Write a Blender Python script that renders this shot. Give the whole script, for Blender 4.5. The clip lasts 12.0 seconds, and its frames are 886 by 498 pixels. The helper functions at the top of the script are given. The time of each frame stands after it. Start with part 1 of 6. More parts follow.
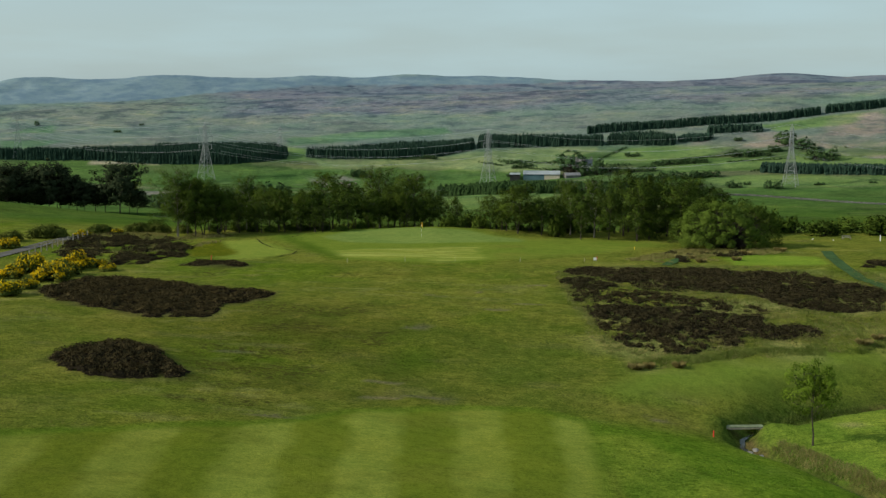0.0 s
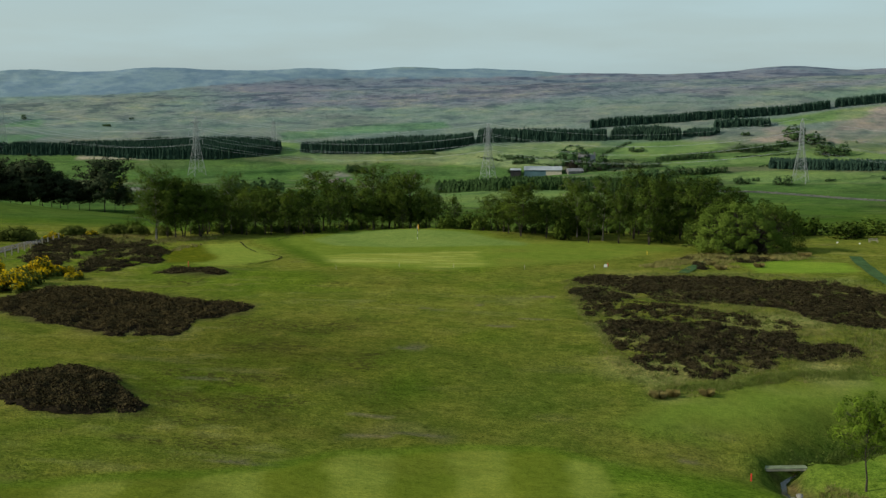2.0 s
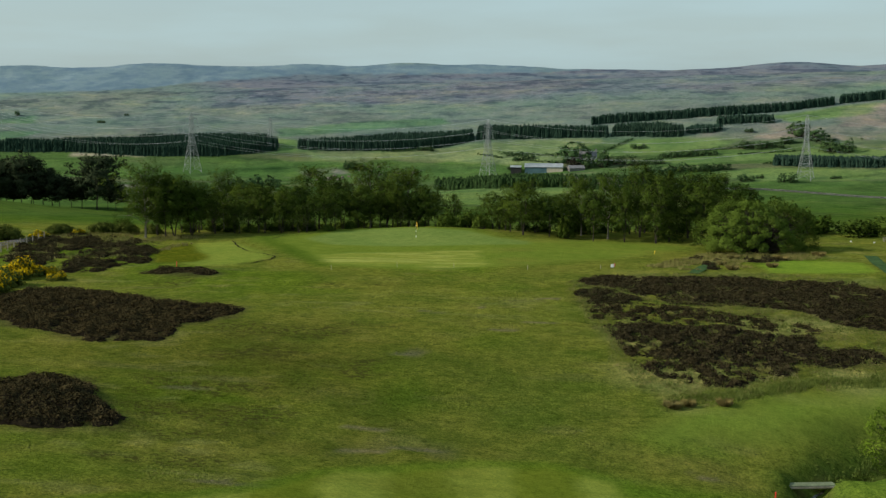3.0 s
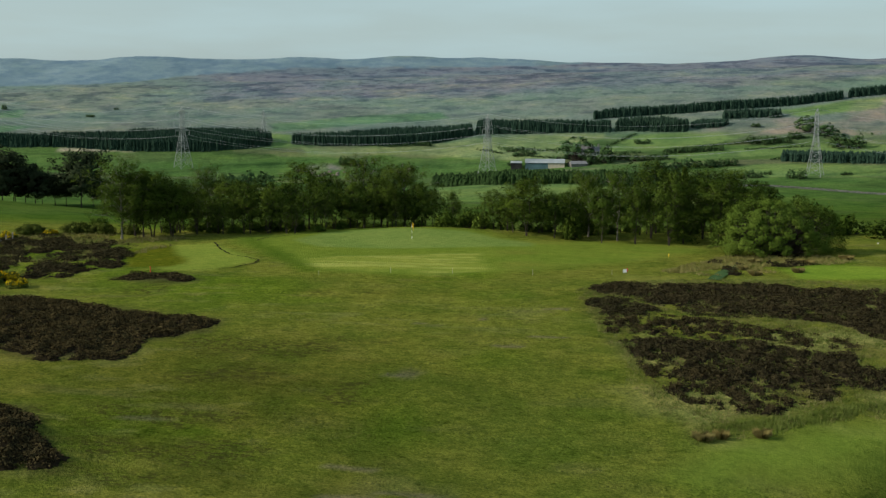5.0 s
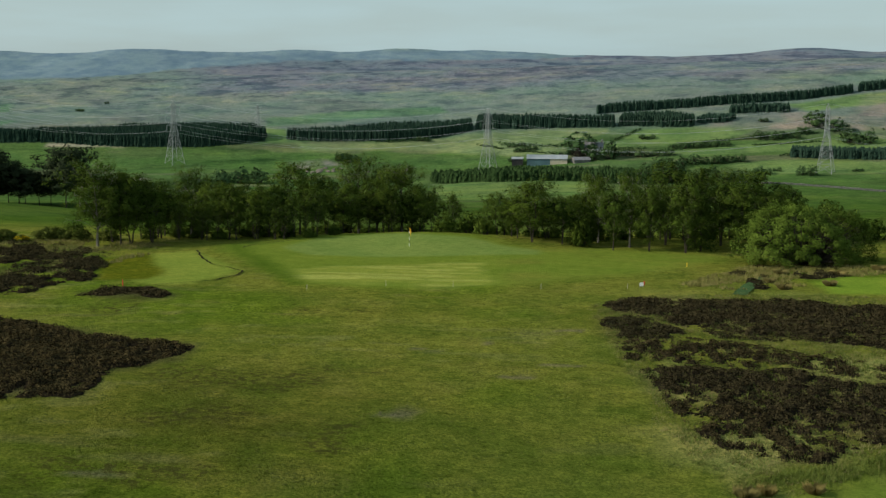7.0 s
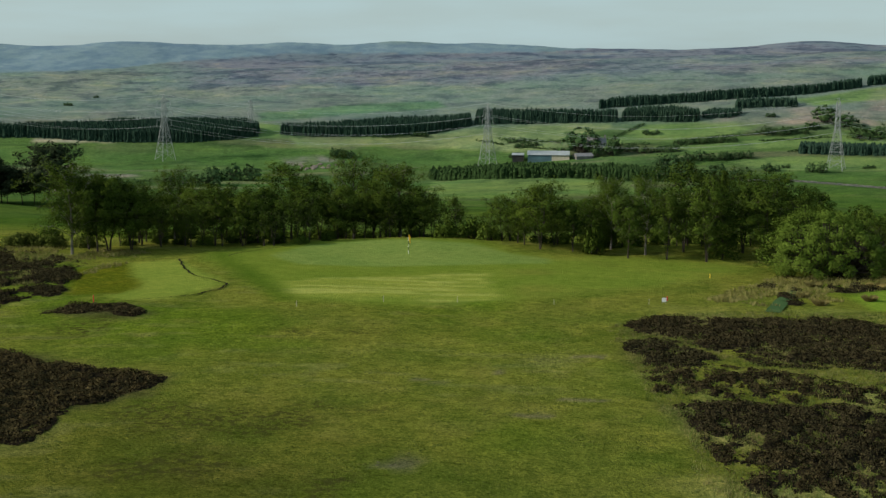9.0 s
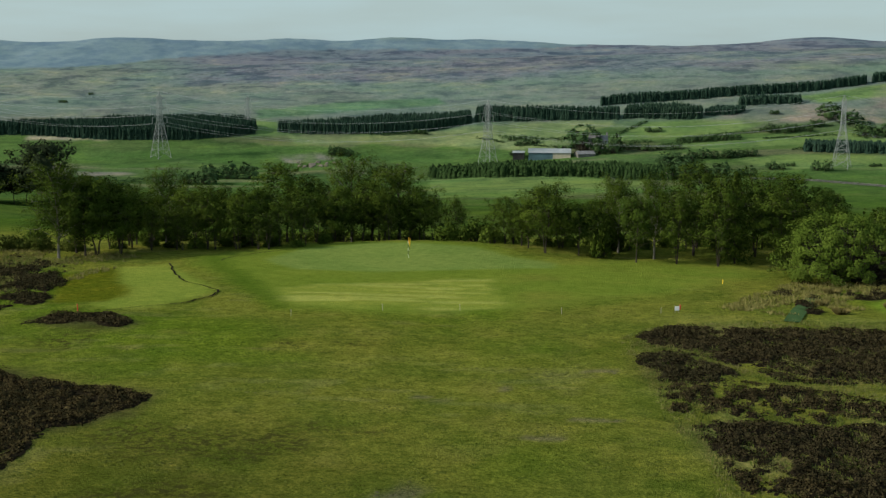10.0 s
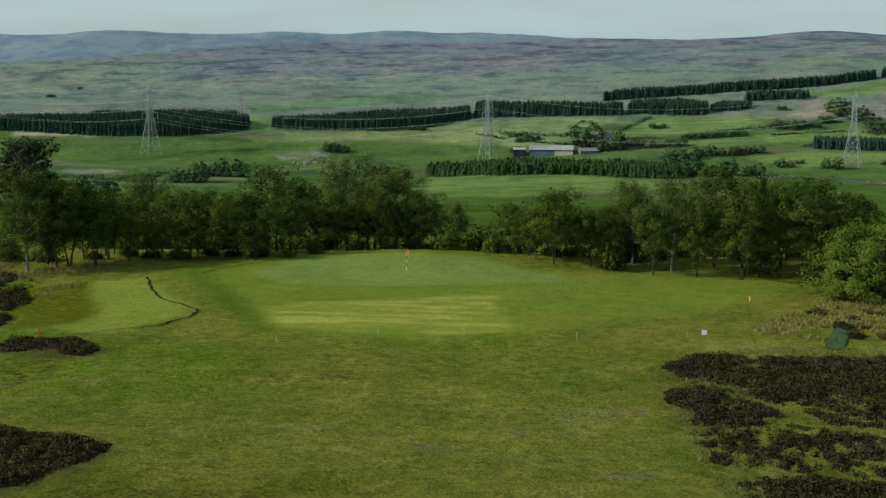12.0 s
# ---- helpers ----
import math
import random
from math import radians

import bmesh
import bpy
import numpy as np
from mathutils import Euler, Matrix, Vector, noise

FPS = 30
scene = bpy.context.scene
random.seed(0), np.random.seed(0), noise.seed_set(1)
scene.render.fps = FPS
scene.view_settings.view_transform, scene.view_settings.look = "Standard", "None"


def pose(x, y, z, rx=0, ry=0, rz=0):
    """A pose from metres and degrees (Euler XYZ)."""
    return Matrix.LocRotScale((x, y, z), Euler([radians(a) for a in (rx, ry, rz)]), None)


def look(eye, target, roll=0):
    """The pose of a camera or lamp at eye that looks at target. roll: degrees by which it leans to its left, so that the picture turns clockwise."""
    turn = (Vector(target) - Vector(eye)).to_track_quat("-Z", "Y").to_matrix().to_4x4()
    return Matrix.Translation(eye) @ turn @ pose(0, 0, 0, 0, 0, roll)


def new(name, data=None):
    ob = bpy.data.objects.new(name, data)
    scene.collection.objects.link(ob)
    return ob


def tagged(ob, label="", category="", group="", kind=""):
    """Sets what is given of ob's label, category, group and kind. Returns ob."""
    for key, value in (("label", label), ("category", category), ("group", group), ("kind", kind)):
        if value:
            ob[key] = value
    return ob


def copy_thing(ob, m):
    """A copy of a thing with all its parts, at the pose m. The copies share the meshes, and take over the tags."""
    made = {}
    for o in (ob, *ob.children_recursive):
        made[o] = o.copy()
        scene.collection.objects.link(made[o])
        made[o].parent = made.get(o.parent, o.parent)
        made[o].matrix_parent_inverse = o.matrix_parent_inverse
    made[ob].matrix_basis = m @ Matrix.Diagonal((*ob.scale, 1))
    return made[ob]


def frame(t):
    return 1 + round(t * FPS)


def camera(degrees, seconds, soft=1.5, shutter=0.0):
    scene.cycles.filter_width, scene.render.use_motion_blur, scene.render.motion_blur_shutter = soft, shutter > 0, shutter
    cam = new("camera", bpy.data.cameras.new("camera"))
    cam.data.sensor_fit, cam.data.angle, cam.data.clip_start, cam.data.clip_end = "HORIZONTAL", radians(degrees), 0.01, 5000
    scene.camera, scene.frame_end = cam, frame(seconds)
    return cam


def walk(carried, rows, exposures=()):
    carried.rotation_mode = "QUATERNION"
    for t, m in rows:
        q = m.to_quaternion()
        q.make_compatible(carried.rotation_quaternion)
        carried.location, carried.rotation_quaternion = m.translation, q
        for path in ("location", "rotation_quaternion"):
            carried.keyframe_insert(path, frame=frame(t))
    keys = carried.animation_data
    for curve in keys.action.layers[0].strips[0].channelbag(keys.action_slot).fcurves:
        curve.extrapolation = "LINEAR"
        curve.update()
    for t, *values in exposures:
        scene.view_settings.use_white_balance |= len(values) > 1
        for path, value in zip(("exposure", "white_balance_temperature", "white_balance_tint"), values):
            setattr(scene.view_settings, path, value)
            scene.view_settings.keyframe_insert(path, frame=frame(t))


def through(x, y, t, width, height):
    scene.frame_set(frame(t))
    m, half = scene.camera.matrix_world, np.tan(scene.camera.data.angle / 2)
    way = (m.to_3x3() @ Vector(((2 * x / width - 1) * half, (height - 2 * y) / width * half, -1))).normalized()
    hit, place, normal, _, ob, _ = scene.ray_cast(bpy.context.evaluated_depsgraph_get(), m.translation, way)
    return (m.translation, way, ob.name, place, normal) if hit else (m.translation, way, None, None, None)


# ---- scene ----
cam = camera(40.0, 12.0, soft=1.4)
EYE, EXPO = 25.0, 0.0
# seconds, x, y, z from the first eye, yaw, pitch, roll
ROWS = [
    (0.0, 0.00, -0.00, -0.00, -0.00, -7.20, -0.00),
    (0.5, -0.07, 3.59, 0.15, -0.03, -7.29, -0.01),
    (1.0, -0.06, 7.03, 0.14, -0.04, -7.36, -0.02),
    (1.5, 0.07, 10.40, 0.01, -0.04, -7.44, -0.02),
    (2.0, 0.17, 13.67, -0.15, -0.05, -7.50, -0.04),
    (2.5, 0.15, 16.92, -0.47, -0.08, -7.56, -0.04),
    (3.0, 0.08, 20.06, -0.79, -0.10, -7.61, -0.05),
    (5.0, 0.19, 32.20, -1.46, -0.17, -7.83, -0.08),
    (5.5, 0.37, 35.36, -1.33, -0.16, -7.93, -0.10),
    (6.0, 0.32, 38.34, -1.20, -0.19, -8.03, -0.11),
    (6.5, 0.21, 41.14, -1.09, -0.20, -8.11, -0.09),
    (7.0, 0.10, 44.02, -1.11, -0.23, -8.18, -0.09),
    (9.0, -0.51, 55.48, -0.96, -0.40, -8.50, -0.13),
    (9.5, -0.62, 58.25, -0.98, -0.42, -8.58, -0.13),
    (10.0, -0.76, 60.98, -0.91, -0.46, -8.67, -0.14),
    (10.5, -0.82, 63.70, -0.80, -0.49, -8.74, -0.16),
    (11.0, -0.92, 66.31, -0.76, -0.52, -8.82, -0.17),
    (11.5, -0.99, 69.02, -0.66, -0.55, -8.90, -0.19),
    (12.0, -1.09, 71.90, -0.58, -0.59, -8.99, -0.20),
]
walk(cam, [(t, pose(x, y, EYE + z, 90 + pitch, roll, yaw)) for t, x, y, z, yaw, pitch, roll in ROWS], exposures=[(0.0, EXPO), (12.0, EXPO)])


# ---- daylight ----
SUN_AZ, SUN_EL = radians(-98), radians(29)  # azimuth clockwise from the view's far end (+y)
world = bpy.data.worlds.new("world")
scene.world = world
world.use_nodes = True
wn, wl = world.node_tree.nodes, world.node_tree.links
wn.clear()
sky = wn.new("ShaderNodeTexSky")
sky.sky_type, sky.sun_disc, sky.sun_elevation, sky.sun_rotation = "NISHITA", False, SUN_EL, SUN_AZ
sky.altitude, sky.air_density, sky.dust_density, sky.ozone_density = 200, 1.0, 1.6, 1.0
tc = wn.new("ShaderNodeTexCoord")
mp = wn.new("ShaderNodeMapping")
mp.inputs["Scale"].default_value = (2.2, 2.2, 14)
cl = wn.new("ShaderNodeTexNoise")
cl.inputs["Scale"].default_value, cl.inputs["Detail"].default_value = 2.2, 5
cr = wn.new("ShaderNodeValToRGB")
cr.color_ramp.elements[0].position, cr.color_ramp.elements[1].position = 0.42, 0.78
cr.color_ramp.elements[0].color, cr.color_ramp.elements[1].color = (0.6, 0.6, 0.6, 1), (0.85, 0.85, 0.85, 1)
mx = wn.new("ShaderNodeMix")
mx.data_type = "RGBA"
mx.inputs[7].default_value = (5.05, 6.95, 7.35, 1)  # thin high cloud
bg = wn.new("ShaderNodeBackground")
bg.inputs["Strength"].default_value = 0.094
wo = wn.new("ShaderNodeOutputWorld")
wl.new(tc.outputs["Generated"], mp.inputs["Vector"])
wl.new(mp.outputs["Vector"], cl.inputs["Vector"])
wl.new(cl.outputs["Fac"], cr.inputs["Fac"])
wl.new(cr.outputs["Color"], mx.inputs[0])
wl.new(sky.outputs["Color"], mx.inputs[6])
wl.new(mx.outputs[2], bg.inputs["Color"])
wl.new(bg.outputs["Background"], wo.inputs["Surface"])
sun = new("sun", bpy.data.lights.new("sun", "SUN"))
sun.data.energy, sun.data.angle, sun.data.color = 5.0, radians(0.6), (1.0, 0.93, 0.80)
sun_from = Vector((math.sin(SUN_AZ) * math.cos(SUN_EL), math.cos(SUN_AZ) * math.cos(SUN_EL), math.sin(SUN_EL)))
sun.matrix_world = look((-60, 0, 80), Vector((-60, 0, 80)) - sun_from)


# ---- materials ----
def nodes_of(name, rough=0.8, metal=0.0, spec=0.3):
    m = bpy.data.materials.new(name)
    m.use_nodes = True
    p = m.node_tree.nodes["Principled BSDF"]
    p.inputs["Roughness"].default_value, p.inputs["Metallic"].default_value = rough, metal
    p.inputs["Specular IOR Level"].default_value = spec
    return m, m.node_tree.nodes, m.node_tree.links, p


def noise_node(n, l, vec, scale, detail=4, rough=0.6):
    t = n.new("ShaderNodeTexNoise")
    t.inputs["Scale"].default_value, t.inputs["Detail"].default_value, t.inputs["Roughness"].default_value = scale, detail, rough
    l.new(vec, t.inputs["Vector"])
    return t.outputs["Fac"]


def ramp(n, l, fac, stops):
    r = n.new("ShaderNodeValToRGB")
    while len(r.color_ramp.elements) < len(stops):
        r.color_ramp.elements.new(0.5)
    for e, (pos, c) in zip(r.color_ramp.elements, stops):
        e.position, e.color = pos, (*c, 1)
    l.new(fac, r.inputs["Fac"])
    return r.outputs["Color"]


def mixc(n, l, a, b, fac, mode="MIX"):
    x = n.new("ShaderNodeMix")
    x.data_type, x.blend_type = "RGBA", mode
    for sock, v in ((6, a), (7, b)):
        if isinstance(v, tuple):
            x.inputs[sock].default_value = (*v, 1)
        else:
            l.new(v, x.inputs[sock])
    if isinstance(fac, float):
        x.inputs[0].default_value = fac
    else:
        l.new(fac, x.inputs[0])
    return x.outputs[2]


def bumped(n, l, p, fac, strength, dist):
    b = n.new("ShaderNodeBump")
    b.inputs["Strength"].default_value, b.inputs["Distance"].default_value = strength, dist
    l.new(fac, b.inputs["Height"])
    l.new(b.outputs["Normal"], p.inputs["Normal"])


def plain(name, color, rough=0.7, metal=0.0, scale=6.0, vary=0.25, bump_d=0.01, spec=0.3):
    """A surface with stains at two scales, grain and light relief."""
    m, n, l, p = nodes_of(name, rough, metal, spec)
    pos = n.new("ShaderNodeTexCoord").outputs["Object"]
    a, b = noise_node(n, l, pos, scale * 0.25, 3), noise_node(n, l, pos, scale * 2.5, 5)
    lo, hi = tuple(c * (1 - vary) for c in color), tuple(min(1, c * (1 + vary)) for c in color)
    c = ramp(n, l, a, [(0.3, lo), (0.7, hi)])
    c = mixc(n, l, c, ramp(n, l, b, [(0.3, (0.75, 0.75, 0.75)), (0.7, (1.15, 1.15, 1.15))]), 0.8, "MULTIPLY")
    l.new(c, p.inputs["Base Color"])
    if bump_d:
        bumped(n, l, p, b, 0.6, bump_d)
    return m


def leafy(name, dark, light, rough=0.6, clump=0.6, through=0.14):
    """Leaves: each one and each clump has its own green; some light passes."""
    m, n, l, p = nodes_of(name, 0.95, 0, 0.0)
    g = n.new("ShaderNodeNewGeometry")
    o = n.new("ShaderNodeObjectInfo")
    big = noise_node(n, l, g.outputs["Position"], clump, 3)
    add = n.new("ShaderNodeMath")
    add.operation = "MULTIPLY_ADD"
    l.new(g.outputs["Random Per Island"], add.inputs[0])
    add.inputs[1].default_value = 0.09
    l.new(big, add.inputs[2])
    c = ramp(n, l, add.outputs[0], [(0.32, dark), (0.80, light)])
    tint = ramp(n, l, o.outputs["Random"], [(0.0, (0.86, 0.92, 0.90)), (0.5, (1.0, 1.0, 1.0)), (1.0, (1.10, 1.05, 0.95))])
    c = mixc(n, l, c, tint, 0.8, "MULTIPLY")
    l.new(c, p.inputs["Base Color"])
    tr = n.new("ShaderNodeBsdfTranslucent")
    l.new(c, tr.inputs["Color"])
    ms = n.new("ShaderNodeMixShader")
    ms.inputs[0].default_value = through
    l.new(p.outputs[0], ms.inputs[1])
    l.new(tr.outputs[0], ms.inputs[2])
    l.new(ms.outputs[0], n["Material Output"].inputs["Surface"])
    return m


def ground_material():
    """Turf: the colour of each field lies on the sheet; grain, tufts and relief come on top."""
    m, n, l, p = nodes_of("turf", 1.0, 0, 0.0)
    at = n.new("ShaderNodeAttribute")
    at.attribute_name = "turf"
    far = n.new("ShaderNodeAttribute")
    far.attribute_name = "coarse"
    pos = n.new("ShaderNodeNewGeometry").outputs["Position"]
    def stretched(size, turn=0.0):
        mapping = n.new("ShaderNodeMapping")
        mapping.inputs["Scale"].default_value = size
        mapping.inputs["Rotation"].default_value = (0, 0, turn)
        l.new(pos, mapping.inputs["Vector"])
        return mapping.outputs["Vector"]

    def times(a, b):
        k = n.new("ShaderNodeMath")
        k.operation = "MULTIPLY"
        l.new(a, k.inputs[0])
        l.new(b, k.inputs[1])
        return k.outputs[0]

    fine, tuft, patch = noise_node(n, l, pos, 5.2, 6, 0.78), noise_node(n, l, pos, 0.9, 5, 0.7), noise_node(n, l, pos, 0.16, 4, 0.6)
    c = at.outputs["Color"]
    c = mixc(n, l, c, ramp(n, l, patch, [(0.36, (0.78, 0.88, 0.78)), (0.64, (1.22, 1.12, 1.12))]), far.outputs["Fac"], "MULTIPLY")
    c = mixc(n, l, c, ramp(n, l, tuft, [(0.38, (0.78, 0.82, 0.76)), (0.62, (1.20, 1.16, 1.12))]), far.outputs["Fac"], "MULTIPLY")
    c = mixc(n, l, c, ramp(n, l, fine, [(0.38, (0.54, 0.60, 0.54)), (0.62, (1.48, 1.40, 1.32))]), far.outputs["Fac"], "MULTIPLY")
    # wind-combed streaks of dead grass, small dark holes
    streak = noise_node(n, l, stretched((1.1, 1.9, 1.0), 0.15), 1.0, 7, 0.72)
    c = mixc(n, l, c, ramp(n, l, streak, [(0.30, (0.40, 0.42, 0.36)), (0.38, (0.64, 0.69, 0.60)), (0.47, (0.98, 0.98, 0.98)), (0.58, (1.06, 1.04, 1.02)), (0.66, (1.34, 1.22, 1.20))]), far.outputs["Fac"], "MULTIPLY")
    moss = n.new("ShaderNodeAttribute")
    moss.attribute_name = "moss"
    spots = ramp(n, l, noise_node(n, l, stretched((1.5, 1.9, 1.0)), 1.0, 7, 0.75), [(0.49, (0.0, 0.0, 0.0)), (0.55, (0.9, 0.9, 0.9))])
    c = mixc(n, l, c, (0.043, 0.044, 0.012), times(moss.outputs["Fac"], spots))
    # moor: bracken and grass in patches, dark heather, gullies; far hills: crags, scree, painted lit and shaded facets
    moor = n.new("ShaderNodeAttribute")
    moor.attribute_name = "moor"
    hill = n.new("ShaderNodeAttribute")
    hill.attribute_name = "hill"
    for where, size, turn, stops in (
            (moor, (0.020, 0.050, 0.15), 0.10, [(0.44, (0.92, 1.00, 0.96)), (0.50, (1.0, 1.0, 1.0)), (0.55, (1.07, 1.00, 0.97))]),
            (moor, (0.055, 0.120, 0.4), 0.06, [(0.41, (0.60, 0.64, 0.72)), (0.46, (0.98, 0.98, 0.99)), (0.57, (1.03, 1.02, 1.0)), (0.61, (1.30, 1.22, 1.04))]),
            (moor, (0.22, 0.42, 0.8), -0.05, [(0.36, (0.70, 0.72, 0.76)), (0.47, (1.02, 1.02, 1.01)), (0.66, (1.14, 1.10, 1.02))]),
            (moor, (0.028, 0.075, 0.2), 0.35, [(0.478, (1.0, 1.0, 1.0)), (0.497, (0.76, 0.78, 0.82)), (0.503, (0.76, 0.78, 0.82)), (0.522, (1.0, 1.0, 1.0))]),
            (hill, (0.060, 0.030, 0.25), 0.7, [(0.44, (0.84, 0.88, 0.92)), (0.53, (1.05, 1.05, 1.02))]),
            (hill, (0.16, 0.06, 0.7), -0.5, [(0.42, (0.88, 0.91, 0.95)), (0.56, (1.08, 1.07, 1.02))])):
        c = mixc(n, l, c, ramp(n, l, noise_node(n, l, stretched(size, turn), 1.0, 8, 0.62), stops), where.outputs["Fac"], "MULTIPLY")
    l.new(c, p.inputs["Base Color"])
    hsum = n.new("ShaderNodeMath")
    hsum.operation = "MULTIPLY_ADD"
    l.new(tuft, hsum.inputs[0])
    l.new(far.outputs["Fac"], hsum.inputs[1])
    l.new(fine, hsum.inputs[2])
    bumped(n, l, p, hsum.outputs[0], 0.9, 0.17)
    return m


TURF = ground_material()
BRACKEN = leafy("dead_rushes", (0.14, 0.115, 0.040), (0.30, 0.25, 0.095), 0.9, 0.8, 0.35)
HEATHER = leafy("heather", (0.020, 0.0165, 0.008), (0.072, 0.060, 0.029), 0.9, 1.6, 0.05)
# woody layer under the twigs, its colour darkened for the shade between them
SHADED_HEATHER_WOOD = plain("shaded_heather_stems", (0.016, 0.013, 0.008), 0.95, 0, 12, 0.5, 0.03, 0.0)
FESCUE = leafy("dry_grass", (0.110, 0.110, 0.030), (0.250, 0.228, 0.092), 0.9, 0.5, 0.2)
ROUGH_GRASS = leafy("rough_grass", (0.060, 0.090, 0.014), (0.15, 0.18, 0.045), 0.9, 0.5, 0.2)
BIRCH_LEAF = leafy("birch_leaves", (0.023, 0.041, 0.006), (0.078, 0.114, 0.017), 0.55, 0.5)
DARK_LEAF = leafy("alder_leaves", (0.020, 0.036, 0.006), (0.066, 0.098, 0.015), 0.55, 0.5)
BUSH_LEAF = leafy("willow_leaves", (0.040, 0.068, 0.009), (0.125, 0.170, 0.028), 0.55, 0.6)
# pine and spruce light tones are raised to hold some distance haze
PINE_NEEDLE = leafy("pine_needles", (0.013, 0.021, 0.011), (0.050, 0.062, 0.030), 0.7, 0.5, 0.1)
SPRUCE = leafy("spruce_needles", (0.014, 0.032, 0.023), (0.035, 0.064, 0.043), 0.7, 0.5, 0.1)
YOUNG_SPRUCE = leafy("young_spruce_needles", (0.014, 0.030, 0.010), (0.046, 0.078, 0.026), 0.7, 0.5, 0.1)
GORSE_GREEN = leafy("gorse_needles", (0.030, 0.042, 0.008), (0.12, 0.14, 0.03), 0.8, 0.7, 0.1)
GORSE_BLOOM = leafy("gorse_flowers", (0.36, 0.25, 0.004), (0.74, 0.51, 0.014), 0.7, 0.9, 0.2)
FRESH_LEAF = leafy("young_leaves", (0.045, 0.085, 0.008), (0.15, 0.225, 0.024), 0.55, 0.9, 0.35)
BARK = plain("bark", (0.050, 0.042, 0.033), 0.95, 0, 4, 0.4, 0.03, 0.05)
PALE_BARK = plain("birch_bark", (0.17, 0.155, 0.13), 0.9, 0, 3, 0.6, 0.02, 0.05)
STEEL = plain("galvanised_steel", (0.26, 0.28, 0.28), 0.7, 0.2, 2, 0.2, 0)
CABLE = plain("aluminium_cable", (0.36, 0.38, 0.39), 0.6, 0.2, 2, 0.1, 0)
SHEET_ROOF = plain("fibre_cement_roof", (0.27, 0.295, 0.31), 0.7, 0, 2, 0.15, 0.02)
TEAL_SHEET = plain("blue_green_cladding", (0.07, 0.13, 0.15), 0.6, 0, 2, 0.2, 0.02)
BEIGE_WALL = plain("harled_wall", (0.48, 0.42, 0.32), 0.9, 0, 4, 0.15, 0.02)
# near-black wall colour standing in for the shade inside the open shed
DARK_GAP = plain("open_shed_shade", (0.03, 0.03, 0.03), 0.8, 0, 4, 0.3, 0.01)
ROCK = plain("quarry_rock", (0.17, 0.145, 0.12), 0.95, 0, 1.5, 0.4, 0.05, 0.1)
HEDGE_LEAF = leafy("hedge_leaves", (0.030, 0.060, 0.024), (0.082, 0.138, 0.052), 0.7, 0.4)
SLATE = plain("slate", (0.16, 0.16, 0.17), 0.7, 0, 4, 0.25, 0.02)
STONE = plain("field_stone", (0.17, 0.165, 0.15), 0.9, 0, 5, 0.35, 0.03, 0.1)
TIMBER = plain("weathered_timber", (0.30, 0.26, 0.20), 0.85, 0, 6, 0.3, 0.01)
CONCRETE = plain("mossy_concrete", (0.14, 0.165, 0.10), 0.95, 0, 3, 0.25, 0.01, 0.05)
WHITE = plain("white_paint", (0.75, 0.75, 0.73), 0.6, 0, 5, 0.08, 0)
RED = plain("red_paint", (0.50, 0.04, 0.02), 0.5, 0, 5, 0.1, 0)
YELLOW = plain("yellow_cloth", (0.80, 0.52, 0.03), 0.7, 0, 5, 0.1, 0)
BLACK = plain("black_paint", (0.02, 0.02, 0.02), 0.6, 0, 5, 0.1, 0)
ASPHALT = plain("road_asphalt", (0.090, 0.085, 0.078), 0.95, 0, 3, 0.25, 0.01, 0.05)
MAT_GREEN = plain("green_path_mat", (0.042, 0.078, 0.030), 1.0, 0, 3, 0.25, 0.02, 0.0)
m_w, n_w, l_w, p_w = nodes_of("stream_water", 0.25, 0, 0.2)
p_w.inputs["Base Color"].default_value = (0.03, 0.03, 0.02, 1)
bumped(n_w, l_w, p_w, noise_node(n_w, l_w, n_w.new("ShaderNodeTexCoord").outputs["Object"], 3.0), 0.3, 0.03)
WATER = m_w


# ---- the lie of the land ----
def _hash(ix, iy, seed):
    n = (ix.astype(np.int64) * 374761393 + iy.astype(np.int64) * 668265263 + seed * 974711) & 0x7FFFFFFF
    n = ((n ^ (n >> 13)) * 1274126177) & 0x7FFFFFFF
    return ((n ^ (n >> 16)) & 0xFFFF) / 65535.0


def vnoise(x, y, size, seed=0):
    """Smooth value noise from -1 to 1 with cells of that size."""
    x, y = np.asarray(x, float) / size, np.asarray(y, float) / size
    ix, iy = np.floor(x), np.floor(y)
    fx, fy = x - ix, y - iy
    fx, fy = fx * fx * (3 - 2 * fx), fy * fy * (3 - 2 * fy)
    a = _hash(ix, iy, seed) * (1 - fx) + _hash(ix + 1, iy, seed) * fx
    b = _hash(ix, iy + 1, seed) * (1 - fx) + _hash(ix + 1, iy + 1, seed) * fx
    return (a * (1 - fy) + b * fy) * 2 - 1


def fbm(x, y, size, octaves=4, seed=0):
    out, amp, tot = 0.0, 1.0, 0.0
    for k in range(octaves):
        out = out + amp * vnoise(x + 17.3 * k, y - 9.1 * k, size / 2 ** k, seed + k)
        tot += amp
        amp *= 0.5
    return out / tot * 1.4


def smooth(a, b, v):
    s = np.clip((np.asarray(v, float) - a) / (b - a), 0, 1)
    return s * s * (3 - 2 * s)


def bump(x, y, cx, cy, rx, ry, turn=0.0):
    c, s = math.cos(turn), math.sin(turn)
    u, v = (x - cx) * c + (y - cy) * s, -(x - cx) * s + (y - cy) * c
    return np.exp(-((u / rx) ** 2 + (v / ry) ** 2))


